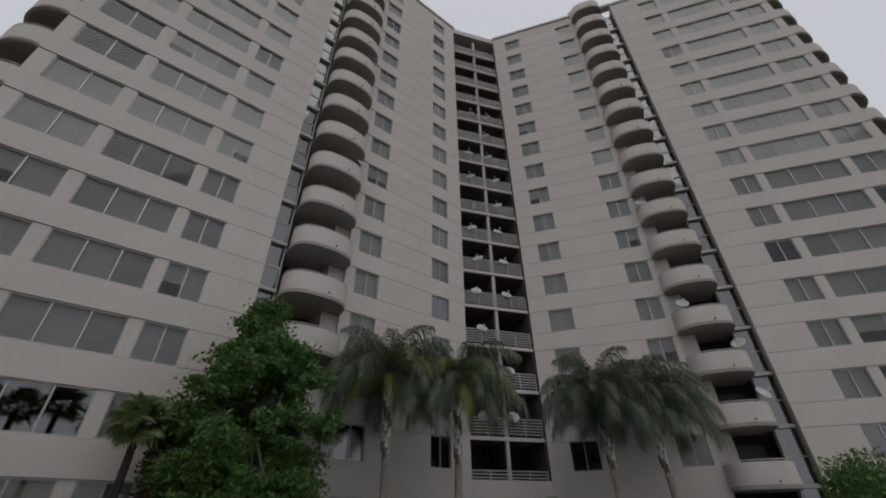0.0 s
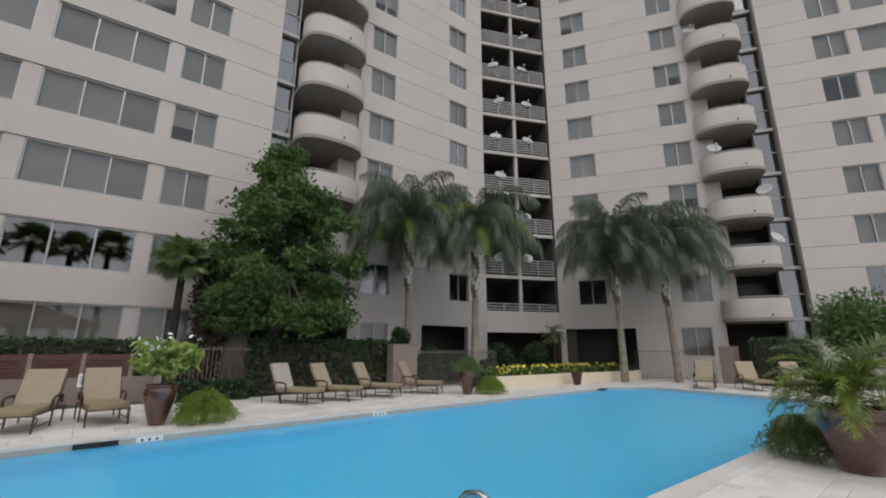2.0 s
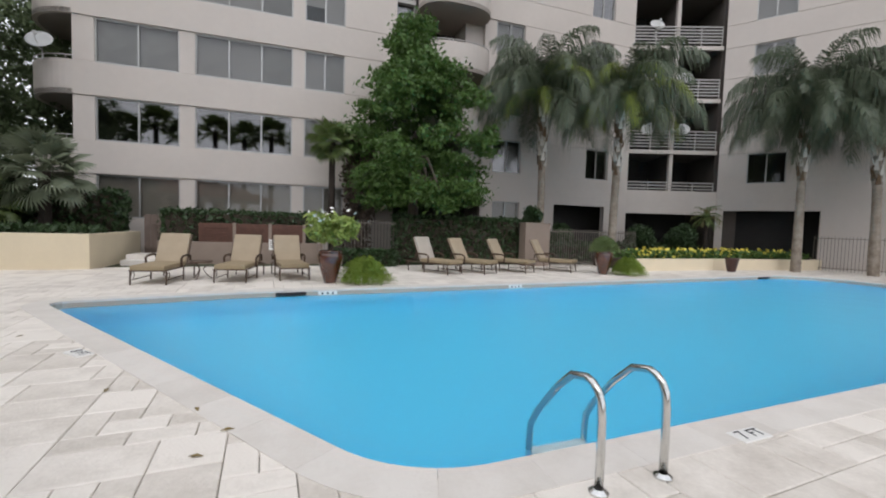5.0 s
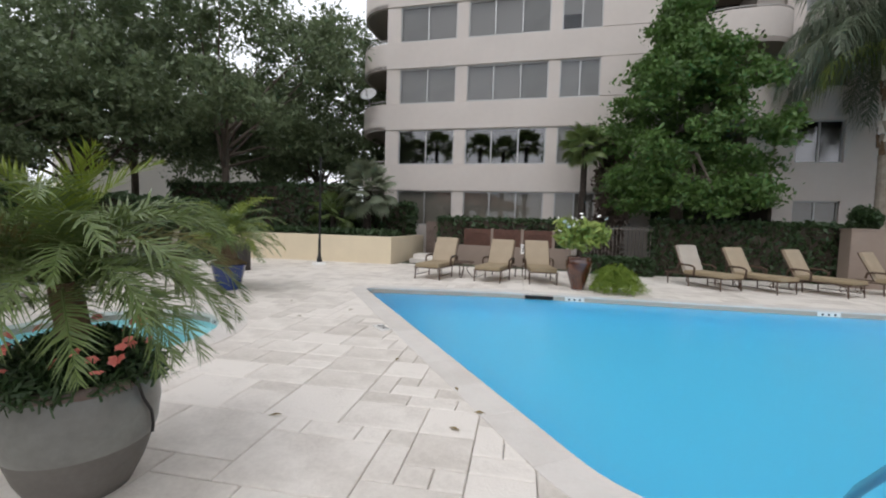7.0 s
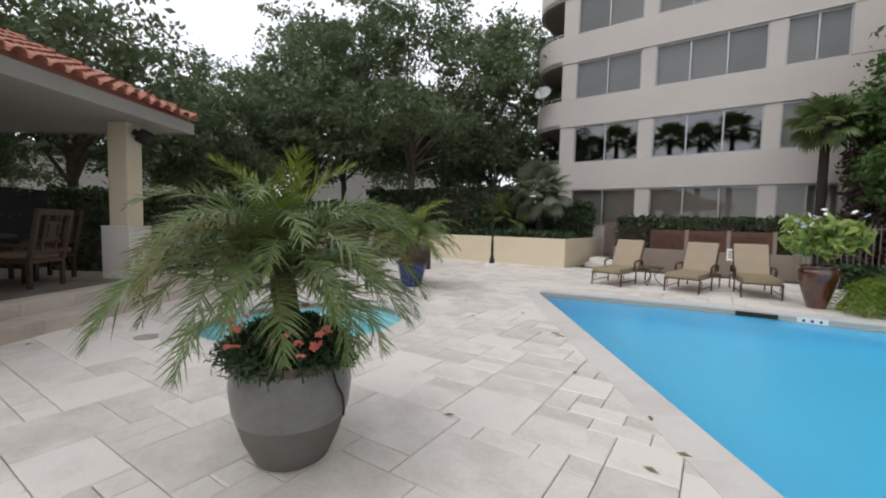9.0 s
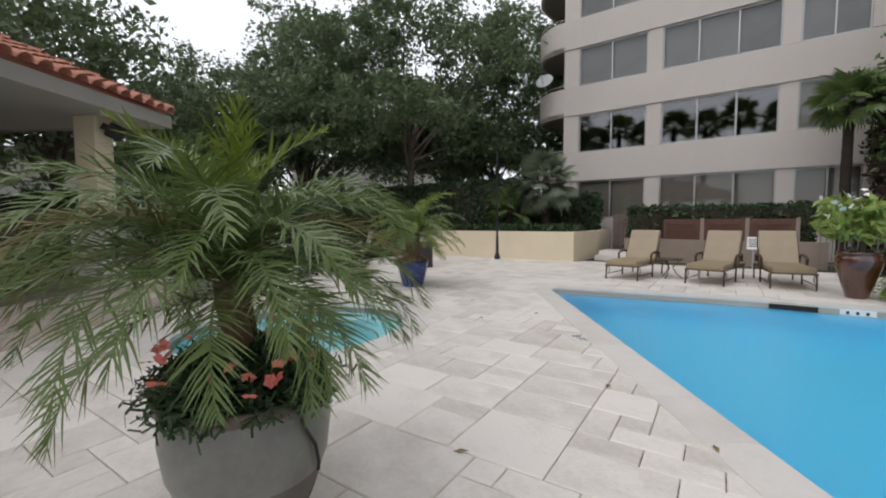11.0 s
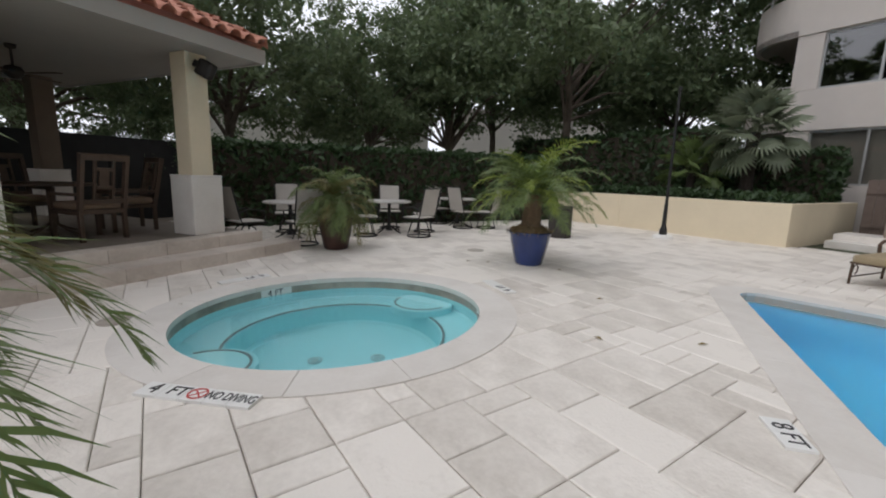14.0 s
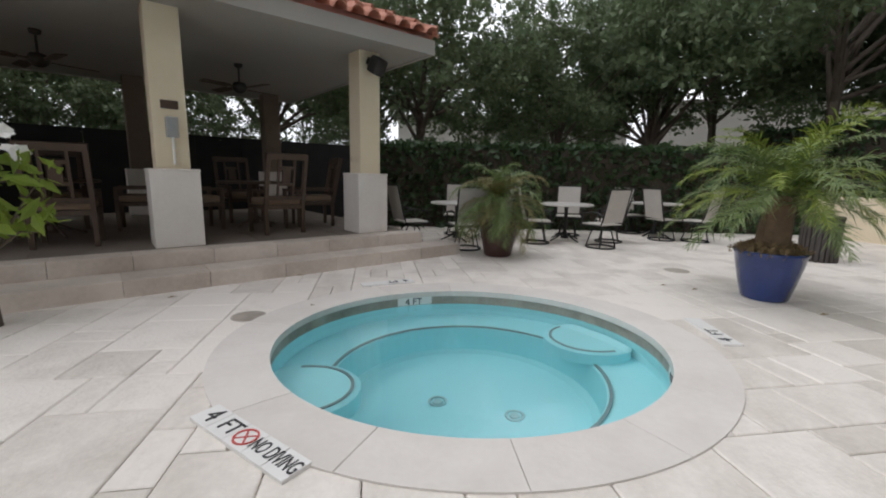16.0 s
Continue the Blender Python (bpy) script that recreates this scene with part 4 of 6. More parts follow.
round_table(in_pav(1.25, 1.45, PLAT), 0.55, "round dark wooden pavilion table", M_WOODCHAIR, M_WOODCHAIR)
round_table(in_pav(3.75, 1.55, PLAT), 0.55, "round dark wooden pavilion table", M_WOODCHAIR, M_WOODCHAIR)


# ---------------------------------------------------------------- swivel chairs and tables on the deck
def swivel_chair(m):
    c = thing("swivel_chair", "high-back patio swivel chair with pale mesh sling and black frame", "chair", m, "patio swivel chairs")
    part("seat", boxes(((-0.25, -0.25, 0.42), (0.25, 0.22, 0.44)), bevel=0.008), M_SLING, c)
    lean = Matrix.Translation((0, 0.22, 0.43)) @ Matrix.Rotation(-0.22, 4, "X")
    part("backrest", box(bmesh.new(), (-0.235, -0.008, 0.04), (0.235, 0.008, 0.63), lean), M_SLING, c)
    b = bmesh.new()
    for x in (-0.255, 0.255):
        tube(b, [(x, -0.27, 0.40), (x, 0.2, 0.42), lean @ Vector((x, 0, 0.1)), lean @ Vector((x, 0, 0.64))], 0.014, 6)
    tube(b, [lean @ Vector((-0.255, 0, 0.64)), lean @ Vector((0.255, 0, 0.64))], 0.014, 6)
    tube(b, [(-0.255, -0.27, 0.4), (0.255, -0.27, 0.4)], 0.014, 6)
    part("frame", b, M_BLACK, c)
    for x in (-0.28, 0.28):
        b = bmesh.new()
        tube(b, [(x, -0.22, 0.42), (x * 1.05, -0.2, 0.62), (x * 1.05, 0.1, 0.66), (x, 0.26, 0.6)], 0.014, 6)
        part("armrest", b, M_BLACK, c)
    b = bmesh.new()
    tube(b, [(0.25 * math.cos(k * math.pi / 12), 0.25 * math.sin(k * math.pi / 12), 0.016) for k in range(24)], 0.016, 6, True)
    part("base_ring", b, M_BLACK, c)
    for k in range(4):
        b = bmesh.new()
        a = k * math.pi / 2 + 0.7
        tube(b, [(0.25 * math.cos(a), 0.25 * math.sin(a), 0.02), (0.17 * math.cos(a), 0.17 * math.sin(a), 0.3), (0.03 * math.cos(a), 0.03 * math.sin(a), 0.38)], 0.012, 6)
        part("leg", b, M_BLACK, c)
    return c


tb = round_table(pose(-8.1, -1.05, 0), 0.52, "round stone-topped patio table on black pedestal", M_TABLE)
for p in ((-8.15, 1.15), (-8.9, 3.5)):
    copy_thing(tb, pose(*p, 0))
sw = swivel_chair(pose(-7.5, -1.95, 0, 0, 0, 205))
for x, y, a in ((-8.95, -0.95, 80), (-7.1, -1.0, -80), (-7.8, 0.45, 172), (-7.3, 1.5, -68), (-8.9, 1.5, 70), (-8.0, 2.0, -20), (-8.3, 3.3, 190), (-8.1, 3.9, -60), (-9.4, 3.2, 95), (-8.4, -0.25, 10)):
    copy_thing(sw, pose(x, y, 0, 0, 0, a))


# ---------------------------------------------------------------- sun loungers
def lounger(m, back=55, fabric=M_CUSHION, label="tan cushioned sun lounger with brown metal frame and raised back"):
    """Foot end at y = 0, head end towards +y."""
    c = thing("sun_lounger", label, "sun lounger", m, "sun loungers")
    hinge = 1.18
    up = Matrix.Translation((0, hinge, 0.34)) @ Matrix.Rotation(radians(back), 4, "X")
    part("seat_cushion", boxes(((-0.335, -0.02, 0.315), (0.335, hinge, 0.425)), bevel=0.035), M_SEATPAD, c)
    part("backrest", box(bmesh.new(), (-0.33, 0.0, 0.0), (0.33, 0.80, 0.085), up, bevel=0.025), fabric, c)
    b = bmesh.new()
    for x in (-0.345, 0.345):
        tube(b, [(x, 0.0, 0.31), (x, hinge + 0.6, 0.31)], 0.017, 6)
        tube(b, [up @ Vector((x, 0.0, 0.0)), up @ Vector((x, 0.8, 0.0))], 0.015, 6)
    tube(b, [(-0.345, 0, 0.31), (0.345, 0, 0.31)], 0.017, 6)
    tube(b, [(-0.345, hinge + 0.6, 0.31), (0.345, hinge + 0.6, 0.31)], 0.017, 6)
    tube(b, [up @ Vector((-0.345, 0.8, 0.0)), up @ Vector((0.345, 0.8, 0.0))], 0.015, 6)
    part("frame", b, M_FURN, c)
    for x in (-0.345, 0.345):
        for y in (0.06, 1.0, hinge + 0.5):
            part("leg", tube(bmesh.new(), [(x, y, 0.31), (x, y - 0.02, 0.0)], 0.017, 6), M_FURN, c)
        b = bmesh.new()
        tube(b, [(x * 1.06, 0.82, 0.31), (x * 1.08, 0.80, 0.52), (x * 1.08, 0.9, 0.57), (x * 1.08, 1.2, 0.58), (x * 1.08, 1.32, 0.55), (x * 1.06, 1.35, 0.42)], 0.026, 8)
        part("armrest", b, M_FURN, c)
        part("brace", tube(bmesh.new(), [(x, 0.1, 0.10), (x, 0.95, 0.10)], 0.011, 5), M_FURN, c)
        b = bmesh.new()
        tube(b, [(x, 0.06, 0.11)] + [(x, 0.16 + 0.07 * math.cos(t), 0.2 + 0.07 * math.sin(t)) for t in (3.1, 2.2, 1.2, 0.3, -0.6, -1.5)], 0.009, 5)
        part("scroll", b, M_FURN, c)
    return c


lo = lounger(pose(-0.86, 5.12, 0, 0, 0, -7), 62)
copy_thing(lo, pose(0.70, 5.28, 0, 0, 0, -9))
copy_thing(lo, pose(2.12, 5.55, 0, 0, 0, 10))
lg = lounger(pose(6.72, 6.55, 0, 0, 0, 32), 66, M_CUSHION_GREY, "sun lounger with faded grey back cushion and tan seat")
for x, y, a in ((7.95, 6.6, 33), (9.45, 6.75, 36), (11.3, 6.95, 40)):
    copy_thing(lo, pose(x, y, 0, 0, 0, a))
for x, y, a in ((20.95, 2.5, -70), (21.9, 0.75, -48), (23.2, -0.45, -45)):
    copy_thing(lo, pose(x, y, 0, 0, 0, a))

st_ = thing("side_table", "small round brown metal side table between loungers", "table", pose(-0.03, 6.05, 0))
part("tabletop", lathe(bmesh.new(), [(0, 0.45), (0.25, 0.45), (0.26, 0.435), (0.25, 0.42), (0, 0.42)], 28), M_FURN, st_)
for k in range(3):
    b = bmesh.new()
    tube(b, [(0.2, 0, 0.42), (0.05, 0, 0.25), (0.12, 0, 0.12), (0.24, 0, 0.015), (0.27, 0, 0.03)], 0.012, 6)
    part("leg", b, M_FURN, st_, m=Matrix.Rotation(k * 2.1 + 0.3, 4, "Z"))


# ---------------------------------------------------------------- pots
def pot(name, label, m, prof, material, soil_z, soil_r):
    p = thing(name, label, "plant pot", m)
    part("vessel", lathe(bmesh.new(), prof, 40), material, p, smooth=True)
    part("soil", lathe(bmesh.new(), [(soil_r, soil_z - 0.03), (soil_r * 0.6, soil_z + 0.02), (0, soil_z + 0.04)], 24), M_SOIL, p)
    return p


GREY_AT = (-0.14, -3.72)
GREY_POT = [(0, 0), (0.19, 0), (0.22, 0.015), (0.282, 0.14), (0.34, 0.32), (0.362, 0.46), (0.353, 0.55), (0.345, 0.585), (0.37, 0.60), (0.37, 0.64), (0.345, 0.645), (0.33, 0.60), (0.315, 0.52)]
TALL_POT = [(0, 0), (0.135, 0), (0.15, 0.02), (0.205, 0.22), (0.275, 0.47), (0.31, 0.63), (0.3, 0.7), (0.272, 0.735), (0.285, 0.75), (0.285, 0.79), (0.25, 0.79), (0.24, 0.72), (0.22, 0.6)]
BLUE_POT = [(0, 0), (0.2, 0), (0.215, 0.02), (0.26, 0.2), (0.30, 0.38), (0.315, 0.47), (0.325, 0.49), (0.325, 0.52), (0.29, 0.52), (0.275, 0.46)]
BIG_POT = [(0, 0), (0.26, 0), (0.28, 0.02), (0.37, 0.25), (0.46, 0.5), (0.485, 0.66), (0.47, 0.73), (0.50, 0.75), (0.50, 0.8), (0.45, 0.8), (0.43, 0.72), (0.38, 0.6)]

big = pot("large_plant_pot", "large grey glazed pot with brown rim holding a pygmy date palm", pose(*GREY_AT, 0), [(0.97 * r_, z_) for r_, z_ in GREY_POT[:5]], M_POTFOOT, 0.6, 0.325)
part("glaze", lathe(bmesh.new(), [(0.97 * r_, z_) for r_, z_ in [(0.324, 0.272), (0.344, 0.32)] + GREY_POT[5:8]], 40), M_GREYPOT, big, "grey-green glazed upper body", smooth=True)
part("rim", lathe(bmesh.new(), [(0.97 * r_, z_) for r_, z_ in GREY_POT[7:]], 40), M_POTRIM, big, "brown unglazed rim", smooth=True)
part("cable", tube(bmesh.new(), [(r_ * math.cos(a_), r_ * math.sin(a_), z_) for r_, a_, z_ in ((0.3, -0.1, 0.63), (0.345, -0.06, 0.655), (0.368, 0.0, 0.645), (0.362, 0.12, 0.52), (0.366, 0.26, 0.43), (0.352, 0.36, 0.34), (0.34, 0.4, 0.29))], 0.008, 6), M_BLACK, big, "thin black cable hanging over the rim")
pot("blue_plant_pot", "cobalt blue glazed pot holding a pygmy date palm", pose(-4.08, 1.8, 0), BLUE_POT, M_BLUEPOT, 0.49, 0.28)
pot("dark_plant_pot", "dark red pot holding a bushy palm", pose(-6.5, -0.58, 0), [(0, 0), (0.19, 0), (0.21, 0.02), (0.27, 0.3), (0.30, 0.5), (0.31, 0.52), (0.31, 0.56), (0.28, 0.56), (0.26, 0.5)], M_DARKPOT, 0.52, 0.27)
pot("brown_plant_pot", "tall brown glazed pot with a white-flowering shrub", pose(2.92, 5.15, 0), TALL_POT, M_BROWNPOT, 0.74, 0.24)
pot("brown_plant_pot", "tall brown glazed pot with a small grassy plant", pose(12.0, 6.35, 0), TALL_POT, M_BROWNPOT, 0.74, 0.24)
pot("brown_plant_pot", "big brown glazed pot with a spreading palm beside the pool", pose(10.17, -3.98, 0), [(0.88 * r_, z_) for r_, z_ in BIG_POT], M_BROWNPOT, 0.75, 0.37)
pot("small_plant_pot", "small tapered brown pot by the low planter wall", pose(18.6, 6.75, 0), [(0, 0), (0.14, 0), (0.15, 0.02), (0.24, 0.48), (0.26, 0.5), (0.26, 0.55), (0.23, 0.55), (0.21, 0.46)], M_DARKPOT, 0.5, 0.21)


# ---------------------------------------------------------------- plants
def frond_mesh(name, length, start, droop, pairs, leaf, width, material, seed, sweep=0.55, sag=0.5, rach=0.012):
    """A feather frond along +x: stem and pairs of leaflets. start: first rise in degrees, droop: degrees lost to the tip."""
    rng = np.random.default_rng(seed)
    p, v, f = Vector((0, 0, 0)), [], []
    line, step = [], length / pairs
    for k in range(pairs + 1):
        t = k / pairs
        a = radians(start - droop * t ** 1.3)
        line.append((p.copy(), a, t))
        p = p + Vector((math.cos(a), 0, math.sin(a))) * step
    for i, (p, a, t) in enumerate(line):
        r = rach * (1 - 0.8 * t)
        n = Vector((-math.sin(a), 0, math.cos(a)))
        for d in (Vector((0, r, 0)), n * r, Vector((0, -r, 0))):
            v.append(p + d)
        if i:
            b = i * 3
            for j in range(3):
                f.append((b - 3 + j, b - 3 + (j + 1) % 3, b + (j + 1) % 3, b + j))
    for i, (p, a, t) in enumerate(line):
        if t < 0.12:
            continue
        ln = leaf * math.sin(math.pi * min(1, 0.12 + t * 0.86)) ** 0.6 * (1 + 0.12 * rng.normal())
        fw = Vector((math.cos(a), 0, math.sin(a)))
        n = Vector((-math.sin(a), 0, math.cos(a)))
        for s in (-1, 1):
            sw = sweep + 0.15 * rng.normal() + 0.5 * t
            d = (fw * math.sin(sw) + Vector((0, s, 0)) * math.cos(sw) + n * (0.25 + 0.2 * rng.normal())).normalized()
            mid = p + d * ln * 0.5
            tip = p + d * ln + Vector((0, 0, -ln * sag * (0.7 + 0.5 * rng.random())))
            wv = fw * width
            b = len(v)
            v += [p - wv * 0.5, p + wv * 0.5, mid + wv * 0.6 - Vector((0, 0, ln * sag * 0.12)), mid - wv * 0.6 - Vector((0, 0, ln * sag * 0.12)), tip]
            f += [(b, b + 1, b + 2, b + 3), (b + 3, b + 2, b + 4)]
    return np_mesh(name, [tuple(x) for x in v], f, material)


def trunk_mesh(path, radii, material, rings=0, n=12):
    b = bmesh.new()
    pts, rs = [], []
    steps = max(rings, len(path) * 2)
    for k in range(steps + 1):
        t = k / steps * (len(path) - 1)
        i = min(int(t), len(path) - 2)
        q = Vector(path[i]).lerp(Vector(path[i + 1]), t - i)
        r = radii[i] + (radii[i + 1] - radii[i]) * (t - i)
        pts.append(q)
        rs.append(r * (1 + (0.07 if rings and k % 2 else 0)))
    tube(b, pts, rs, n)
    return b


def frond_set(length, lo, hi, end, pairs, leaf, width, mats, seed, sweep=0.55, sag=0.5, rach=0.01, steps=9):
    """Fronds for a crown from low (lo degrees) to upright (hi), all bowing over to the angle end, leaflets hanging straight down."""
    out = []
    for k in range(steps):
        tilt = lo + (hi - lo) * k / (steps - 1)
        out.append(frond_mesh("frond", length * (0.92 + 0.16 * ((k * 0.618) % 1)), tilt, tilt - end - 70 * max(0, tilt / 90) ** 3, pairs, leaf, width, mats[k % len(mats)], seed + k, sweep, sag, rach))
    return out


def palm(name, label, m, height, trunk_r, fronds, count, seed, trunk_mat=M_PALMTRUNK, lean=(0, 0), boots=0):
    """A feather palm: ringed trunk, old leaf bases under the head, and separate fronds."""
    rng = random.Random(seed)
    t = thing(name, label, "palm", m)
    path = [(0, 0, -0.05), (lean[0] * 0.3, lean[1] * 0.3, height * 0.4), (lean[0], lean[1], height)]
    tr = part("trunk", trunk_mesh(path, [trunk_r * 1.25, trunk_r, trunk_r * 0.9], trunk_mat, max(6, int(height / 0.12))), trunk_mat, t)
    top = Vector((lean[0], lean[1], height))
    for k in range(boots):
        h_ = 0.9 - 0.36 * k / boots
        c = Vector((lean[0] * h_, lean[1] * h_, height * h_))
        bm = bmesh.new()
        w_ = trunk_r * 0.62
        v = [bm.verts.new(p) for p in ((trunk_r * 0.8, -w_, 0), (trunk_r * 0.8, w_, 0), (trunk_r * 1.5, w_ * 0.25, 0.42), (trunk_r * 1.5, -w_ * 0.25, 0.42), (trunk_r * 1.25, -w_ * 0.8, 0.02), (trunk_r * 1.25, w_ * 0.8, 0.02))]
        for q in ((0, 1, 2, 3), (4, 3, 2, 5), (0, 3, 4), (1, 5, 2), (0, 4, 5, 1)):
            bm.faces.new([v[i] for i in q])
        part("leaf_base", bm, M_BOOT if k % 3 else M_FIBRE, tr, m=Matrix.Translation(c) @ Matrix.Rotation(k * 2.39996, 4, "Z"))
    n = len(fronds)
    for k in range(count):
        me = fronds[min(n - 1, int(n * (k + rng.random()) / count))]
        s = rng.uniform(0.86, 1.1)
        part("frond", me, None, t, m=Matrix.Translation(top + Vector((0, 0, rng.uniform(-0.1, 0.05)))) @ Matrix.Rotation(k * 2.39996 + rng.uniform(-0.25, 0.25), 4, "Z") @ Matrix.Rotation(rng.uniform(-0.22, 0.22), 4, "X") @ Matrix.Scale(s, 4))
    return t


POTTED = frond_set(0.98, 12, 86, -80, 58, 0.23, 0.012, (M_FROND, M_FROND, M_FROND, M_FROND, M_DRYFROND), 1, 0.6, 0.22, 0.008)
POTTED[-1] = frond_mesh("frond", 0.74, 82, 62, 46, 0.18, 0.011, M_YOUNG, 77, 0.75, 0.05, 0.008)
palm("pygmy_date_palm", "pygmy date palm with arching green fronds in grey pot", pose(*GREY_AT, 0.6), 0.5, 0.075, POTTED, 62, 11, M_FIBRE, (-0.05, -0.04))
SPREAD = frond_set(1.16, -4, 80, -58, 50, 0.24, 0.013, (M_FROND, M_FROND, M_YOUNG), 15, 0.5, 0.35, 0.008)
palm("pygmy_date_palm", "pygmy date palm with spreading fronds in blue pot", pose(-4.08, 1.8, 0.5), 0.6, 0.14, SPREAD, 50, 12, M_FIBRE, (0.03, 0))
BUSHY = frond_set(0.86, -35, 86, -80, 44, 0.22, 0.012, (M_FROND, M_DRYFROND, M_FROND), 5, 0.5, 0.4, 0.007)
palm("pygmy_date_palm", "bushy drooping palm with dry tips in dark pot", pose(-6.5, -0.58, 0.52), 0.32, 0.07, BUSHY, 54, 13, M_FIBRE)
POOLSIDE = frond_set(1.02, 0, 80, -60, 48, 0.3, 0.016, (M_FROND, M_YOUNG), 8, 0.6, 0.3, 0.01)
palm("potted_palm", "spreading sago-like palm in big brown pot", pose(10.17, -3.98, 0.75), 0.2, 0.09, POOLSIDE, 40, 14, M_FIBRE)
QUEEN = frond_set(3.8, 2, 86, -88, 104, 0.78, 0.028, (M_QUEEN, M_QUEEN, M_QUEEN), 21, 0.3, 1.45, 0.028, 11)
QUEEN_Y = [me if k not in (1, 5, 8) else frond_mesh("frond", 3.4, 8 * k, 8 * k + 86, 84, 0.6, 0.018, M_YOUNG, 40 + k, 0.35, 1.15, 0.025) for k, me in enumerate(QUEEN)]
for i, (x, y, h, lx, ly) in enumerate(((12.0, 10.4, 7.3, -0.1, 0.0), (14.7, 9.15, 7.0, 0.15, 0.0), (22.0, 6.5, 7.0, 0.1, 0.1), (24.0, 4.9, 6.7, -0.1, 0.2))):
    p = palm("queen_palm", "queen palm with grey ringed trunk and drooping feather fronds", pose(x, y, -0.05), h, 0.15, QUEEN_Y if i < 2 else QUEEN, 46, 30 + i, M_PALMTRUNK, (lx, ly), 34)
    p["group"] = "queen palms by the tower"
palm("pygmy_date_palm", "small slim palm in the bed before the lobby", pose(20.6, 9.6, 0), 2.3, 0.09, BUSHY, 30, 17, M_DARKTRUNK)


def fan_leaf(name, stalk, r, blades, material, seed, sag=0.25):
    """A fan palm leaf: stalk along +x and a pleated disc of pointed blades."""
    rng = np.random.default_rng(seed)
    v = [(0, 0.012, 0), (0, -0.012, 0), (stalk, -0.009, stalk * 0.1), (stalk, 0.009, stalk * 0.1), (0, 0, -0.012), (stalk, 0, stalk * 0.1 - 0.01)]
    f = [(0, 1, 2, 3), (1, 4, 5, 2), (4, 0, 3, 5)]
    o = Vector((stalk, 0, stalk * 0.1))
    for k in range(blades):
        a = radians(-125 + 250 * k / (blades - 1))
        d = Vector((math.cos(a), math.sin(a), 0))
        s = Vector((-math.sin(a), math.cos(a), 0))
        ln = r * (0.8 + 0.2 * math.cos(a)) * (1 + 0.06 * rng.normal())
        b = len(v)
        w = r * 0.06
        for q in (o, o + d * ln * 0.55 + s * w + Vector((0, 0, 0.03)), o + d * ln * 0.55 - s * w - Vector((0, 0, 0.02)), o + d * ln - Vector((0, 0, ln * sag))):
            v.append(tuple(q))
        f += [(b, b + 2, b + 1), (b + 1, b + 2, b + 3)]
    return np_mesh(name, v, f, material)


def fan_palm(name, label, m, height, leaves, stalk, r, material, seed, up=(-35, 80), tr=0.1):
    rng = random.Random(seed)
    t = thing(name, label, "palm", m)
    part("trunk", trunk_mesh([(0, 0, -0.05), (0, 0, height)], [tr * 1.15, tr], M_DARKTRUNK, max(6, int(height / 0.15))), M_DARKTRUNK, t)
    kinds = [fan_leaf("fan_leaf", stalk, r, 22, material, seed + k) for k in range(3)]
    for k in range(leaves):
        tilt = up[0] + (up[1] - up[0]) * (k + 0.5) / leaves
        part("fan_leaf", kinds[k % 3], None, t, m=Matrix.Translation((0, 0, height + rng.uniform(-0.15, 0.1))) @ Matrix.Rotation(k * 2.4 + rng.uniform(-0.3, 0.3), 4, "Z") @ Matrix.Rotation(-radians(tilt), 4, "Y") @ Matrix.Rotation(rng.uniform(-0.5, 0.5), 4, "X"))
    return t


fan_palm("windmill_palm", "slim fan palm with dark fibrous trunk beside the facade", pose(3.35, 11.3, 0), 4.5, 34, 0.48, 0.55, M_FROND, 41, (-60, 70), 0.11)
fan_palm("fan_palm", "bushy silvery fan palm behind the planter wall", pose(-4.9, 10.2, 0.8), 1.9, 44, 0.75, 0.62, M_SAGE, 45, (-60, 85), 0.14)
fan_palm("fan_palm", "low green fan palm behind the planter wall", pose(-6.5, 10.4, 0.8), 0.9, 26, 0.6, 0.5, M_FROND, 48, (-30, 80), 0.12)


def tree(name, label, m, trunk_h, trunk_r, blobs, n, size, material, seed, limbs=8, aspect=0.5, clumps=0, spread=0.25, stray=0.4):
    rng = np.random.default_rng(seed)
    t = thing(name, label, "tree", m)
    b = bmesh.new()
    tube(b, [(0, 0, -0.1), (0.05, 0.03, trunk_h * 0.5), (0.0, 0.1, trunk_h)], [trunk_r * 1.35, trunk_r, trunk_r * 0.8], 10)
    for k in range(limbs):
        q = blobs[k % len(blobs)]
        e = Vector(q[:3]) + Vector(rng.normal(size=3)) * stray
        s = Vector((0, 0.05, trunk_h * (0.6 + 0.38 * rng.random())))
        mid = s.lerp(e, 0.5) + Vector(rng.normal(size=3)) * 0.6 * stray + Vector((0, 0, 0.75 * stray))
        tube(b, [s, mid, e], [trunk_r * 0.5, trunk_r * 0.3, trunk_r * 0.08], 7)
    part("trunk", b, M_TRUNK, t)
    pts = clump_points(rng, n, blobs, clumps, spread) if clumps else blob_points(rng, n, blobs)
    part("crown", leaf_cloud("crown", pts, size, material, rng, aspect), None, t)
    return t


def oak_blobs(seed, h, w, k=26):
    r = random.Random(seed)
    out = []
    for _ in range(k):
        a, d = r.uniform(0, 6.283), math.sqrt(r.random()) * w
        zz = h * (0.34 + 0.60 * r.random() * (1 - 0.55 * (d / w) ** 2))
        s = r.uniform(0.7, 1.3)
        out.append((d * math.cos(a), d * math.sin(a), zz, 1.25 * s, 1.25 * s, 0.9 * s))
    return out


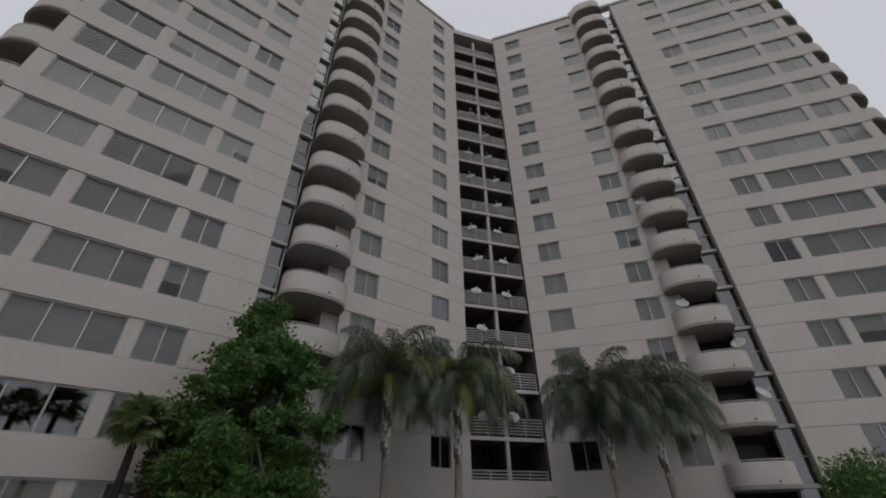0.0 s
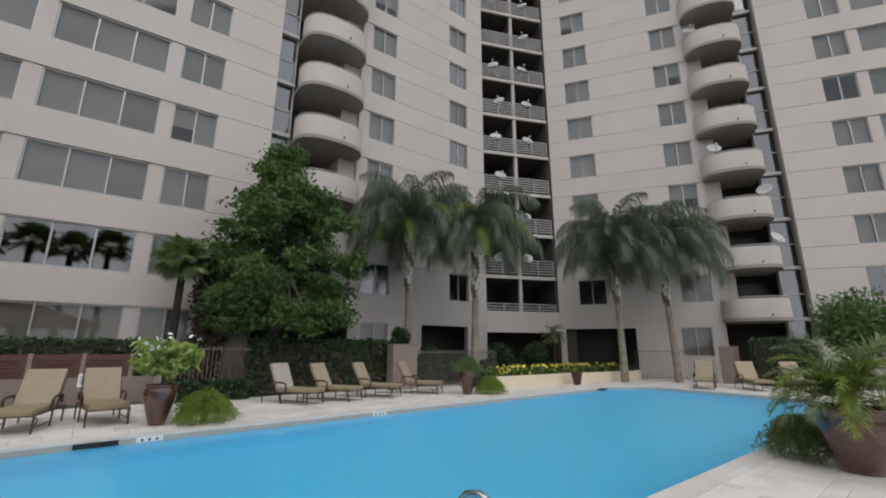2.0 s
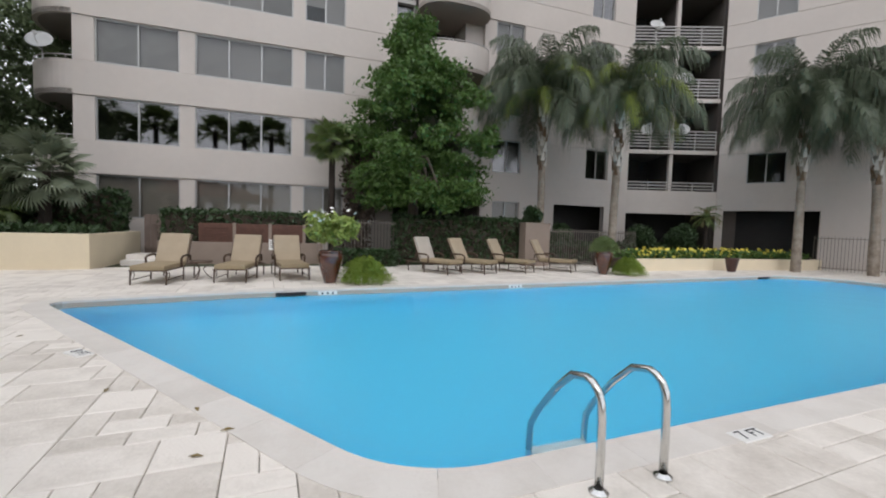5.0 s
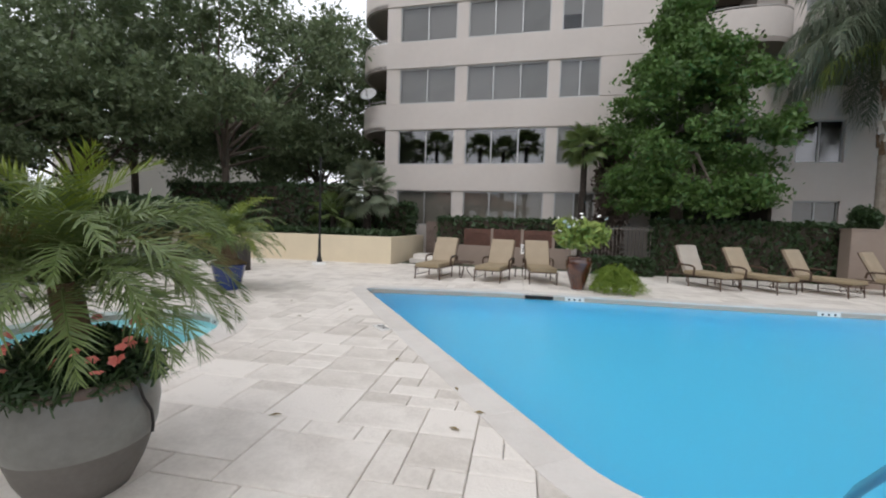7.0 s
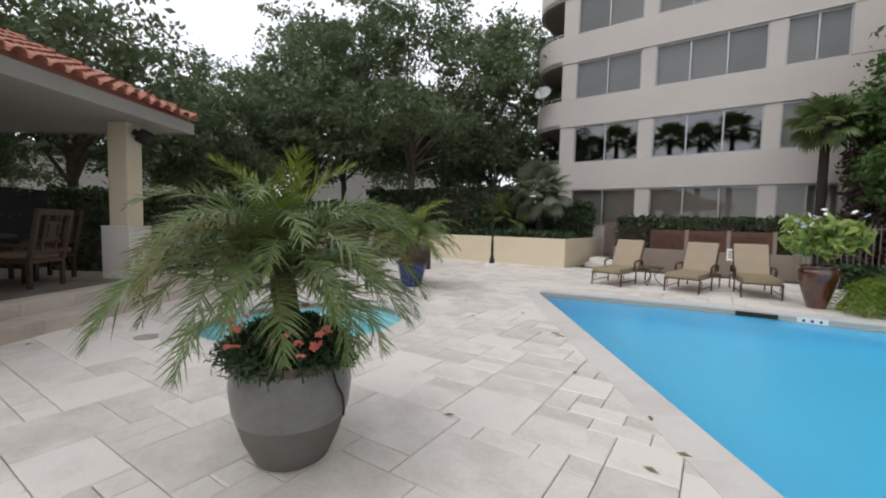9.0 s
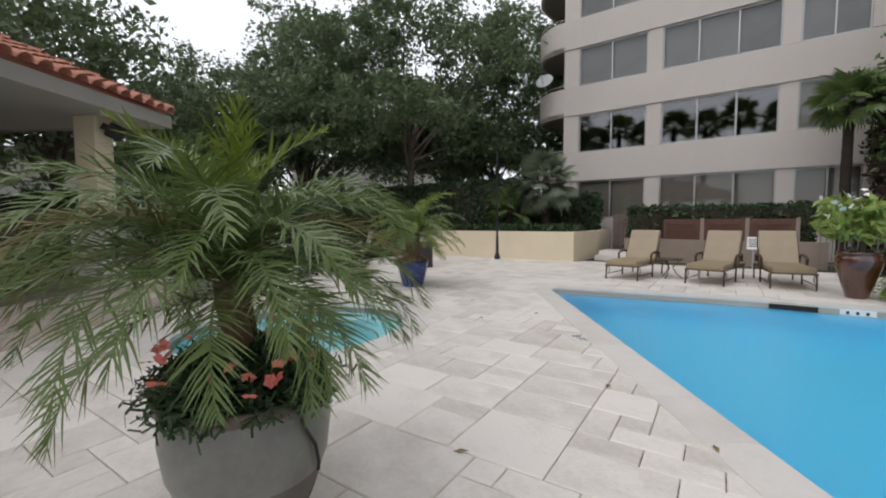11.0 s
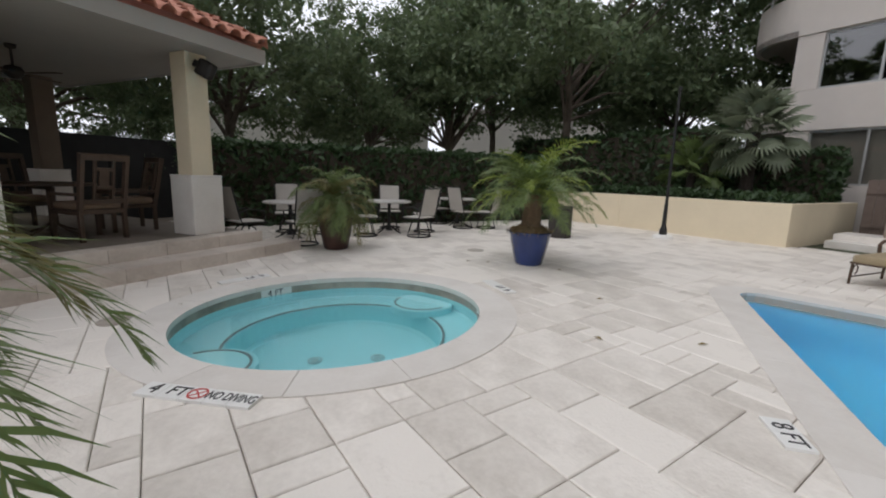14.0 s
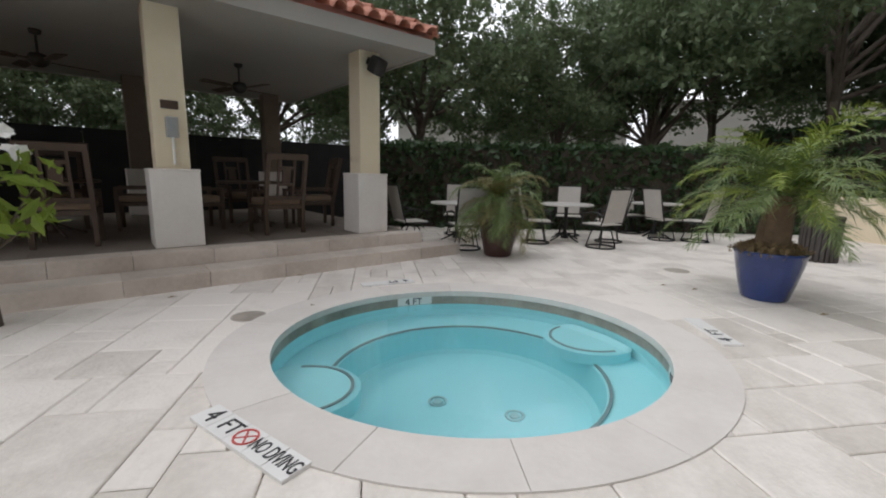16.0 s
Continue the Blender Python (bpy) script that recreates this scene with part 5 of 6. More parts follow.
oaks = []
for k, (h, w) in enumerate(((15.4, 5.3), (11.2, 4.5), (10.4, 4.0))):
    spots = ((-12.6, 11.2), (-11.6, 17.8), (-16.4, 7.6))
    oaks.append(tree("oak_tree", "spreading live oak with dense dark green crown", pose(*spots[k], 0), h * 0.36, 0.17, oak_blobs(60 + k, h, w, 56 if k == 0 else 44), 34000 if k == 0 else 19000, 0.108, M_OAK, 70 + k, 16, 0.5, 480 if k == 0 else 330, 0.33))
    oaks[-1]["group"] = "oaks behind the deck"
for i, (x, y, a, s) in enumerate(((-15.9, 3.6, 40, 0.57), (-16.0, -1.5, 130, 0.92), (-16.5, -7.0, 220, 1.0), (-19.5, 12.5, 80, 1.05), (-22.0, 5.0, 170, 0.85), (-15.5, -12.5, 10, 1.1), (-8.9, 20.5, 200, 0.95), (-16.5, 19.5, 300, 1.15), (-21.5, -4.0, 60, 1.0), (-20.5, -14.0, 10, 1.2))):
    o = copy_thing(oaks[i % 3], pose(x, y, 0, 0, 0, a))
    o.scale = (s, s, s)

for i, (x, y, a, s) in enumerate(((1.0, 3.2, 20, 0.42), (4.2, 3.6, 140, 0.46), (7.2, 3.4, 250, 0.44), (-3.4, 2.6, 300, 0.36))):
    o = copy_thing(oaks[1 + i % 2], pose(*(PIER1 + PV * x + PN * (DEPTH + y)), 0, 0, 0, a))
    o.scale = (s, s, s)

# dense tree in front of the left wing
mg = random.Random(3)
mag = []
LEVELS = ((2.3, 1.9), (3.2, 2.75), (4.5, 2.9), (5.9, 2.7), (6.9, 2.0), (7.4, 1.15), (8.4, 0.85), (9.2, 0.25))
for k in range(190):
    t_ = (len(LEVELS) - 1.001) * (k / 190) ** 1.15
    i_ = int(t_)
    zz = LEVELS[i_][0] + (LEVELS[i_ + 1][0] - LEVELS[i_][0]) * (t_ - i_)
    w_ = LEVELS[i_][1] + (LEVELS[i_ + 1][1] - LEVELS[i_][1]) * (t_ - i_)
    a, d = mg.uniform(0, 6.283), (0.35 + 0.65 * math.sqrt(mg.random())) * w_ * 0.9
    s = mg.uniform(0.3, 0.62) * (0.6 + 0.4 * w_ / 3.0)
    mag.append((d * math.cos(a) + (0.25 if zz < 7.5 else -0.1), d * math.sin(a), zz, s * 1.15, s * 1.15, s * 0.7))
tree("broadleaf_tree", "dense bright green broadleaf tree in front of the tower", pose(6.35, 10.6, 0), 4.4, 0.2, mag, 46000, 0.085, M_MAGNOLIA, 81, 22, 0.45, 900, 0.17)
vine = [(-0.1 + 0.5 * mg.random(), -0.15 * (k % 3), 0.4 + 0.3 * k, 0.62, 0.42, 0.45) for k in range(15)]
v_ = tree("climbing_vine", "dark brown dry vine against the facade", pose(4.35, 12.2, 0), 2.0, 0.06, vine, 6500, 0.1, mat("dry_vine_leaf", (0.085, 0.062, 0.05), 0.9, var=0.4, per_island=0.5), 83, 9)
v_["category"] = "vine"


def hedge(label, x0, x1, y0, y1, z0, z1, n, seed, m=None, material=M_HEDGE, size=0.065):
    rng = np.random.default_rng(seed)
    h = thing("hedge", label, "hedge", m)
    # dark soil colour on the core paints in the shade between the leaves
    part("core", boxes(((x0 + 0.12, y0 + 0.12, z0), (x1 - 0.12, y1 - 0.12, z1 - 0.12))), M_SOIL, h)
    lx, ly, lz = x1 - x0, y1 - y0, z1 - z0
    area = np.array([lx * ly, lx * lz, lx * lz, ly * lz, ly * lz])
    k = rng.choice(5, n, p=area / area.sum())
    u, v, e = rng.random(n), rng.random(n), rng.normal(size=n) * 0.05
    px = np.where(k < 3, x0 + u * lx, np.where(k == 3, x0 + 0.05 + e, x1 - 0.05 + e))
    py = np.where(k == 0, y0 + v * ly, np.where(k == 1, y0 + 0.05 + e, np.where(k == 2, y1 - 0.05 + e, y0 + u * ly)))
    pz = np.where(k == 0, z1 - 0.05 + e, z0 + v * lz)
    part("foliage", leaf_cloud("foliage", np.stack([px, py, pz], 1), size, material, rng, 0.55), None, h)
    return h


hedge("clipped green hedge topping the relief wall", -2.1, 2.75, 10.55, 11.3, 0.0, 1.76, 5200, 90)
hedge("clipped dark green hedge before the tower", 5.55, 11.2, 9.75, 10.6, 0.0, 1.84, 8000, 91)
hedge("low clipped hedge on the planter bed", -9.0, -3.3, 8.62, 9.9, 0.85, 1.12, 4200, 92)
hedge("tall dark hedge behind the patio tables", 0.0, 10.6, 0.0, 1.1, 0.0, 2.0, 14000, 93, pose(-10.3, -3.0, 0, 0, 0, 84), M_HEDGE, 0.075)
hedge("tall dark hedge behind the planter wall", -15.0, -5.9, 10.4, 11.6, 0.0, 3.0, 11000, 94, None, M_HEDGE, 0.085)
hedge("dark shrubs beside the corner of the tower", -6.0, -3.5, 11.3, 12.4, 0.0, 2.3, 3600, 97, None, M_HEDGE, 0.085)
hedge("dark green hedge by the far loungers", 25.2, 28.8, 0.6, 2.2, 0.0, 2.05, 4200, 95)
hedge("low shrub border before the iron fence", 3.3, 5.4, 8.9, 9.5, 0.0, 0.55, 2200, 96)
hedge("dense shrubs filling the bed before the lobby", 12.4, 21.0, 10.2, 11.4, 0.0, 0.9, 4200, 98, None, M_HEDGE, 0.1)
for i, (x, y, r, z) in enumerate(((11.35, 9.9, 0.42, 2.0), (26.5, -1.4, 1.5, 2.6), (29.2, -4.5, 1.7, 2.4), (27.5, -7.0, 1.8, 2.2), (13.4, 10.9, 0.6, 1.2), (17.6, 10.5, 0.7, 1.1), (19.6, 10.2, 0.8, 1.2))):
    rng_ = random.Random(i)
    bl = [(rng_.uniform(-0.35, 0.35) * r, rng_.uniform(-0.35, 0.35) * r, z + rng_.uniform(-0.35, 0.35) * r, r * 0.7, r * 0.7, r * 0.7) for _ in range(8)]
    tr = tree("round_shrub", "rounded green shrub near the tower", pose(x, y, 0), max(z - r * 0.8, 0.3), 0.06, bl, int(2200 + 4200 * r), 0.05 + 0.014 * r, M_MAGNOLIA if i in (1, 2, 3) else M_HEDGE, 110 + i, 5, stray=0.1)
    tr["category"] = "shrub"


def fern(label, m, r, h, n, seed, material=M_FERN):
    """A mound of thin arching stems with fine needles."""
    rng = np.random.default_rng(seed)
    v, f = [], []
    for k in range(n):
        a, s = rng.random() * 6.283, rng.random() ** 0.5
        reach, rise = r * (0.3 + 0.8 * s) * rng.uniform(0.8, 1.15), h * (0.95 - 0.25 * s) * rng.uniform(0.6, 1.15)
        pts = []
        for j in range(9):
            t = j / 8
            lift = 1 - (1 - t / 0.45) ** 2 if t < 0.45 else 1 - 0.93 * ((t - 0.45) / 0.55) ** 2
            pts.append(Vector((math.cos(a) * reach * t, math.sin(a) * reach * t, 0.03 + rise * lift)))
        for p, q in zip(pts, pts[1:]):
            d = q - p
            for _ in range(9):
                c = p + d * rng.random()
                e = Vector(rng.normal(size=3)).normalized() * 0.048
                s_ = Vector(rng.normal(size=3)).normalized() * 0.006
                b = len(v)
                v += [tuple(c - s_), tuple(c + s_), tuple(c + e + s_), tuple(c + e - s_)]
                f.append((b, b + 1, b + 2, b + 3))
    t = thing("fern", label, "fern", m)
    part("foliage", np_mesh("foliage", v, f, material), None, t)
    return t


fern("mound of bright feathery fern beside the brown pot", pose(3.75, 5.0, 0), 0.62, 0.62, 330, 120)
fern("mound of bright feathery fern beside the tall pot", pose(12.75, 6.0, 0), 0.55, 0.6, 260, 121)
fern("mound of green feathery fern by the big pot", pose(10.5, -3.3, 0), 0.5, 0.58, 260, 122, M_FROND)
fern("grassy plant filling the tall brown pot", pose(12.0, 6.35, 0.72), 0.5, 0.55, 200, 123, M_FROND)
fern("bedding leaves around the grey pot palm", pose(*GREY_AT, 0.58), 0.39, 0.24, 260, 124, M_HEDGE)
fern("dry bedding around the blue pot palm", pose(-4.08, 1.8, 0.47), 0.32, 0.12, 90, 125, mat("dry_bedding", (0.17, 0.12, 0.06), 0.9, var=0.4, per_island=0.5))


def petals(name, label, m, points, r, material, seed):
    rng = np.random.default_rng(seed)
    v, f = [], []
    for c in points:
        c = Vector(c)
        ax = (Vector(rng.normal(size=3)) + Vector((0, -0.4, 0.7))).normalized()
        s = ax.orthogonal().normalized()
        for k in range(5):
            d = Matrix.Rotation(k * 1.2566, 3, ax) @ s
            w_ = ax.cross(d) * r * 0.45
            b = len(v)
            v += [tuple(c), tuple(c + d * r * 0.6 + w_ + ax * r * 0.15), tuple(c + d * r), tuple(c + d * r * 0.6 - w_ + ax * r * 0.15)]
            f.append((b, b + 1, b + 2, b + 3))
    t = thing(name, label, "flowers", m, kind="stuff" if len(points) > 60 else "")
    if len(points) > 60:
        part("petals", np_mesh("petals", v, f, material), None, t)
    else:
        for k in range(len(points)):
            part("blossom", np_mesh("blossom", v[k * 20:k * 20 + 20], [tuple(i - k * 20 for i in q) for q in f[k * 5:k * 5 + 5]], material), None, t)
    return t


sr = random.Random(8)
sh = tree("flowering_shrub", "plumeria shrub with light green leaves in brown pot", pose(2.92, 5.15, 0.72), 0.45, 0.035, [(sr.uniform(-0.42, 0.42), sr.uniform(-0.35, 0.35), sr.uniform(0.35, 0.85), 0.24, 0.24, 0.16) for _ in range(20)], 1150, 0.1, leaf_mat("plumeria_leaf", (0.31, 0.39, 0.10), (0.09, 0.16, 0.035)), 130, 10, 0.32, stray=0.06)
sh["category"] = "shrub"
petals("white_blossoms", "white plumeria blossoms on the potted shrub", pose(2.92, 5.15, 0.72), [(sr.uniform(-0.55, 0.55), sr.uniform(-0.5, 0.1), sr.uniform(0.6, 1.1)) for _ in range(26)], 0.055, M_WHITEPETAL, 131)
petals("pink_flowers", "salmon impatiens around the grey pot palm", pose(*GREY_AT, 0.66), [(0.36 * math.cos(a) * sr.uniform(0.7, 1.05), 0.36 * math.sin(a) * sr.uniform(0.7, 1.05), sr.uniform(0.04, 0.2)) for a in [sr.uniform(0, 6.28) for _ in range(30)]], 0.032, M_PINKPETAL, 132)
petals("yellow_flowers", "bed of yellow flowers in the low planter", pose(0, 0, 0), [(14.6 + 9.4 * t, 7.55 + 0.9 * t - 1.6 * max(0, t - 0.5) + sr.uniform(0, 0.8), 0.5 + sr.uniform(0, 0.35)) for t in [sr.random() for _ in range(420)]], 0.075, M_YELLOWPETAL, 133)
petals("white_blossoms", "white shrub blossoms in front of the pavilion", pose(-3.45, -5.2, 0.0), [(sr.uniform(-0.22, 0.22), sr.uniform(-0.25, 0.25), 1.12 + sr.uniform(0, 0.38)) for _ in range(30)], 0.062, M_WHITEPETAL, 134)
sh2 = tree("flowering_shrub", "leafy shrub with white blossoms by the pavilion steps", pose(-3.45, -5.2, 0), 0.7, 0.03, [(sr.uniform(-0.22, 0.22), sr.uniform(-0.28, 0.28), sr.uniform(0.7, 1.2), 0.2, 0.2, 0.15) for _ in range(12)], 330, 0.085, M_FERN, 135, 8, 0.35, stray=0.05)
sh2["category"] = "shrub"


# ---------------------------------------------------------------- walls, fences, lamp and small fittings
def wall_run(name, label, pts, thick, z0, z1, material, cap=None, category="wall"):
    t = thing(name, label, category, kind="structure")
    for (x0, y0), (x1, y1) in zip(pts, pts[1:]):
        d = Vector((x1 - x0, y1 - y0))
        a = math.atan2(d.y, d.x)
        m = Matrix.Translation((x0, y0, 0)) @ Matrix.Rotation(a, 4, "Z")
        part("panel", boxes(((0, 0, z0), (d.length, thick, z1)), bevel=0.015), material, t, m=m)
        if cap:
            part("cap", boxes(((-0.02, -0.02, z1), (d.length + 0.02, thick + 0.02, z1 + 0.04)), bevel=0.01), cap, t, m=m)
    return t


wall_run("planter_wall", "cream rendered planter wall along the deck", [(-9.6, 7.6), (-7.2, 8.1), (-3.15, 8.42)], 0.2, -0.04, 0.95, M_CREAM)
wall_run("planter_wall", "cream rendered planter wall return", [(-3.15, 8.42), (-3.15, 12.3)], 0.2, -0.04, 0.951, M_CREAM)
bed = thing("planter_bed", "dark soil filling the raised planter", "planter", kind="structure")
part("soil", boxes(((-10, 8.6, -0.03), (-3.36, 12.3, 0.84))), M_SOIL, bed)
wall_run("low_planter_wall", "low cream planter wall by the far pool end", [(14.0, 7.15), (18.4, 7.35), (24.6, 7.0), (25.2, 7.6)], 0.22, -0.04, 0.46, M_CREAM)
bed2 = thing("planter_bed", "soil bed behind the low planter wall", "planter", kind="structure")
part("soil", boxes(((14.0, 7.6, -0.03), (24.9, 9.4, 0.42))), M_SOIL, bed2)
rngp = np.random.default_rng(140)
pp = np.stack([rngp.uniform(14.2, 24.6, 2600), rngp.uniform(7.45, 8.9, 2600), rngp.uniform(0.4, 0.75, 2600)], 1)
lv = thing("flower_bed", "leafy bedding plants in the low planter", "plants", kind="stuff")
part("foliage", leaf_cloud("foliage", pp, 0.09, M_MAGNOLIA, rngp, 0.5), None, lv)

relief = thing("relief_wall", "tan low wall carrying three red-brown relief panels", "wall", kind="structure")
part("base", boxes(((-2.1, 10.28, -0.04), (3.0, 10.5, 0.70))), M_PINKWALL, relief)
for x in (-0.95, 0.17, 1.29):
    p = part("relief_panel", boxes(((x, 10.36, 0.70), (x + 1.02, 10.46, 1.33)), bevel=0.02), M_PLAQUE, relief)
    for k in range(5):
        part("relief_bar", boxes(((x + 0.12, 10.335, 0.80 + k * 0.09), (x + 0.90 - 0.06 * (k % 2), 10.362, 0.845 + k * 0.09)), bevel=0.006), M_PLAQUE, p)
    part("relief_post", boxes(((x + 1.02, 10.34, 0.70), (x + 1.12, 10.48, 1.36))), M_PINKWALL, relief)
sg = thing("notice_sign", "small white notice with unreadable dark lines on a stake", "sign", pose(1.42, 9.2, 0))
part("board", boxes(((-0.14, -0.012, 0.52), (0.14, 0.0, 0.86))), M_WHITE, sg)
part("stake", boxes(((-0.015, 0.0, 0.0), (0.015, 0.02, 0.6))), M_ALU, sg)
for k in range(4):
    part("text_bar", boxes(((-0.1, -0.016, 0.60 + k * 0.055), (0.1 - 0.03 * (k % 2), -0.0125, 0.622 + k * 0.055))), M_INK, sg)


def iron_fence(label, a, b, h, seed=0):
    t = thing("iron_fence", label, "fence", kind="structure")
    d = Vector((b[0] - a[0], b[1] - a[1]))
    m = Matrix.Translation((*a, 0)) @ Matrix.Rotation(math.atan2(d.y, d.x), 4, "Z")
    for z in (0.12, h - 0.12):
        part("rail", boxes(((0, -0.015, z), (d.length, 0.015, z + 0.03))), M_PICKET, t, m=m)
    pk = as_mesh(boxes(((-0.009, -0.009, 0), (0.009, 0.009, h))), "picket", M_PICKET)
    n = int(d.length / 0.115)
    for k in range(n + 1):
        part("picket", pk, None, t, m=m @ Matrix.Translation((k * d.length / n, 0, 0)))
    return t


iron_fence("dark iron picket fence before the tower", (2.8, 9.9), (5.6, 9.9), 1.6)
iron_fence("dark iron picket fence along the planting", (11.8, 9.3), (16.2, 9.4), 1.5)
iron_fence("dark iron picket fence by the far loungers", (24.3, 7.2), (25.7, 3.9), 1.55)

for x, y, s in ((11.1, 9.35, 0.55), (25.6, 3.2, 0.5)):
    gp = thing("gate_post", "square tan rendered gate post", "post", pose(x, y, 0), kind="structure")
    part("shaft", boxes(((-s, -0.25, -0.04), (s, 0.25, 1.66)), bevel=0.02), M_PINKWALL, gp)
    part("cap", boxes(((-s - 0.02, -0.27, 1.66), (s + 0.02, 0.27, 1.71)), bevel=0.01), M_PINKWALL, gp)

gate = thing("wooden_gate", "weathered brown wooden gate between planter and hedge", "gate", pose(-2.75, 12.0, 0), kind="structure")
for k in range(9):
    part("board", boxes(((k * 0.2 - 0.2, 0, 0.1), (k * 0.2 - 0.008, 0.03, 1.55)), bevel=0.004), M_FENCEWOOD, gate)
for z in (0.35, 1.2):
    part("rail", boxes(((-0.2, -0.03, z), (1.6, 0.0, z + 0.09))), M_FENCEWOOD, gate)
gs = thing("garden_step", "two tan stone steps up to the wooden gate", "steps", pose(-2.9, 9.7, 0), kind="structure")
part("step", boxes(((0, 0, -0.04), (1.2, 0.5, 0.13)), bevel=0.012), M_COPING, gs)
part("step", boxes(((0, 0.45, -0.04), (1.2, 1.3, 0.27)), bevel=0.012), M_COPING, gs)

screen = thing("screen_fence", "tall dark screen fence behind the pavilion", "fence", PAV, kind="structure")
for k in range(-4, 16):
    part("panel", boxes(((-1.6 + k * 1.0, DEPTH + 1.1, -0.04), (-1.6 + k * 1.0 + 0.992, DEPTH + 1.15, 2.05))), M_DARKWALL, screen)

lamp = thing("street_lamp", "slim black lamp post on a white round base", "lamp post", pose(-5.12, 7.02, 0))
part("base", lathe(bmesh.new(), [(0, -0.03), (0.23, -0.03), (0.23, 0.05), (0.19, 0.085), (0, 0.09)], 28), M_WHITE, lamp)
part("pole", lathe(bmesh.new(), [(0.09, 0.085), (0.085, 0.2), (0.05, 0.3), (0.042, 0.8), (0.034, 0.86), (0.03, 3.4), (0.05, 3.42), (0.05, 3.5), (0, 3.5)], 14), M_BLACK, lamp)

tbin = thing("trash_bin", "brown slatted litter bin standing on the deck", "litter bin", pose(-6.15, 4.6, 0, 0, 0, 40))
part("body", lathe(bmesh.new(), [(0, 0.02), (0.24, 0.02), (0.24, 0.66), (0, 0.66)], 24), M_BIN, tbin)
slat = as_mesh(boxes(((-0.026, -0.262, 0.0), (0.026, -0.238, 0.68)), bevel=0.004), "slat", M_BIN)
for k in range(24):
    part("slat", slat, None, tbin, m=Matrix.Rotation(k * math.pi / 12, 4, "Z"))
part("rim", tube(bmesh.new(), [(0.25 * math.cos(k * math.pi / 12), 0.25 * math.sin(k * math.pi / 12), 0.7) for k in range(24)], 0.025, 6, True), M_BIN, tbin)


def ladder_rail(m):
    t = thing("pool_ladder", "polished steel pool ladder with two arched rails", "pool ladder", m)
    for x in (-0.24, 0.24):
        pts = [(x, -0.42, -0.02), (x, -0.42, 0.25), (x, -0.415, 0.42)]
        pts += [(x, -0.27 - 0.14 * math.cos(a), 0.47 + 0.14 * math.sin(a)) for a in (0.3, 0.7, 1.1, 1.5)]
        pts += [(x, -0.15, 0.58), (x, 0.0, 0.44), (x, 0.2, 0.2), (x, 0.27, 0.08), (x, 0.28, -0.05), (x, 0.28, -0.8)]
        part("rail", tube(bmesh.new(), pts, 0.024, 12), M_STEEL, t, smooth=True)
        part("flange", lathe(bmesh.new(), [(0.055, 0.0), (0.055, 0.012), (0.03, 0.03)], 18, (x, -0.42)), M_STEEL, t)
    for z in (-0.17, -0.45):
        part("tread", boxes(((-0.23, 0.22, z), (0.23, 0.32, z + 0.03)), bevel=0.008), M_WHITE, t)
    return t


ladder_rail(pose(4.02, -3.06, 0, 0, 0, 2))


def text_on(ob, word, x, y, size, material, z=0.008, rot=0.0, squash=1.0):
    cu = bpy.data.curves.new("lettering", "FONT")
    cu.body, cu.size, cu.extrude, cu.align_x, cu.align_y = word, size, 0.0015, "CENTER", "CENTER"
    t = new("lettering", cu)
    dg = bpy.context.evaluated_depsgraph_get()
    me = bpy.data.meshes.new_from_object(t.evaluated_get(dg))
    bpy.data.objects.remove(t)
    me.materials.clear()
    me.materials.append(material)
    part("lettering", me, None, ob, m=Matrix.Translation((x, y, z)) @ Matrix.Rotation(rot, 4, "Z") @ Matrix.Diagonal((squash, 1, 1, 1)))


def depth_sign(m, words, tiles, label):
    """A row of square white tiles set in the deck; reading direction +x."""
    s = thing("depth_marker", label, "sign", m)
    for k in range(tiles):
        part("tile", boxes(((k * 0.152 + 0.002, -0.074, -0.02), ((k + 1) * 0.152 - 0.002, 0.074, 0.006)), bevel=0.003), M_WHITE, s)
    for word, x, size, material in words:
        text_on(s, word, x, 0.0, size, material, squash=0.52 if len(word) > 4 else 0.9)
    return s


def no_diving(s, x):
    b = bmesh.new()
    tube(b, [(x + 0.055 * math.cos(k * math.pi / 12), 0.055 * math.sin(k * math.pi / 12), 0.007) for k in range(24)], 0.006, 4, True)
    tube(b, [(x - 0.04, 0.04, 0.007), (x + 0.04, -0.04, 0.007)], 0.006, 4)
    tube(b, [(x - 0.04, -0.04, 0.007), (x + 0.04, 0.04, 0.007)], 0.004, 4)
    part("symbol", b, M_RED, s, "red no-diving symbol")


SA = math.degrees(math.atan2(0.49, 0.41))
s4 = depth_sign(pose(-2.11, -3.06, 0.012, 0, 0, SA), [("4", 0.09, 0.15, M_INK), ("FT", 0.25, 0.13, M_INK), ("NO DIVING", 0.6, 0.115, M_INK)], 5, "white deck tiles reading 4 FT NO DIVING")
no_diving(s4, 0.38)
s4b = depth_sign(pose(-3.42, 0.30, 0.004, 0, 0, 190), [("4", 0.09, 0.15, M_INK), ("FT", 0.25, 0.13, M_INK)], 4, "white deck tiles reading 4 FT")
s4b.matrix_basis = pose(-2.82, 0.42, 0.012, 0, 0, 172)
s4c = depth_sign(pose(-4.82, -1.95, 0.012, 0, 0, -72), [("4", 0.09, 0.15, M_INK), ("FT", 0.25, 0.13, M_INK)], 4, "white deck tiles reading 4 FT")
depth_sign(pose(-0.08, 0.10, 0.012, 0, 0, -45), [("8", 0.09, 0.15, M_INK), ("FT", 0.22, 0.13, M_INK)], 2, "white deck tiles reading 8 FT")
depth_sign(pose(5.18, -3.25, 0.004, 0, 0, 3), [("7", 0.08, 0.15, M_INK), ("FT", 0.22, 0.13, M_INK)], 2, "white deck tiles reading 7 FT")
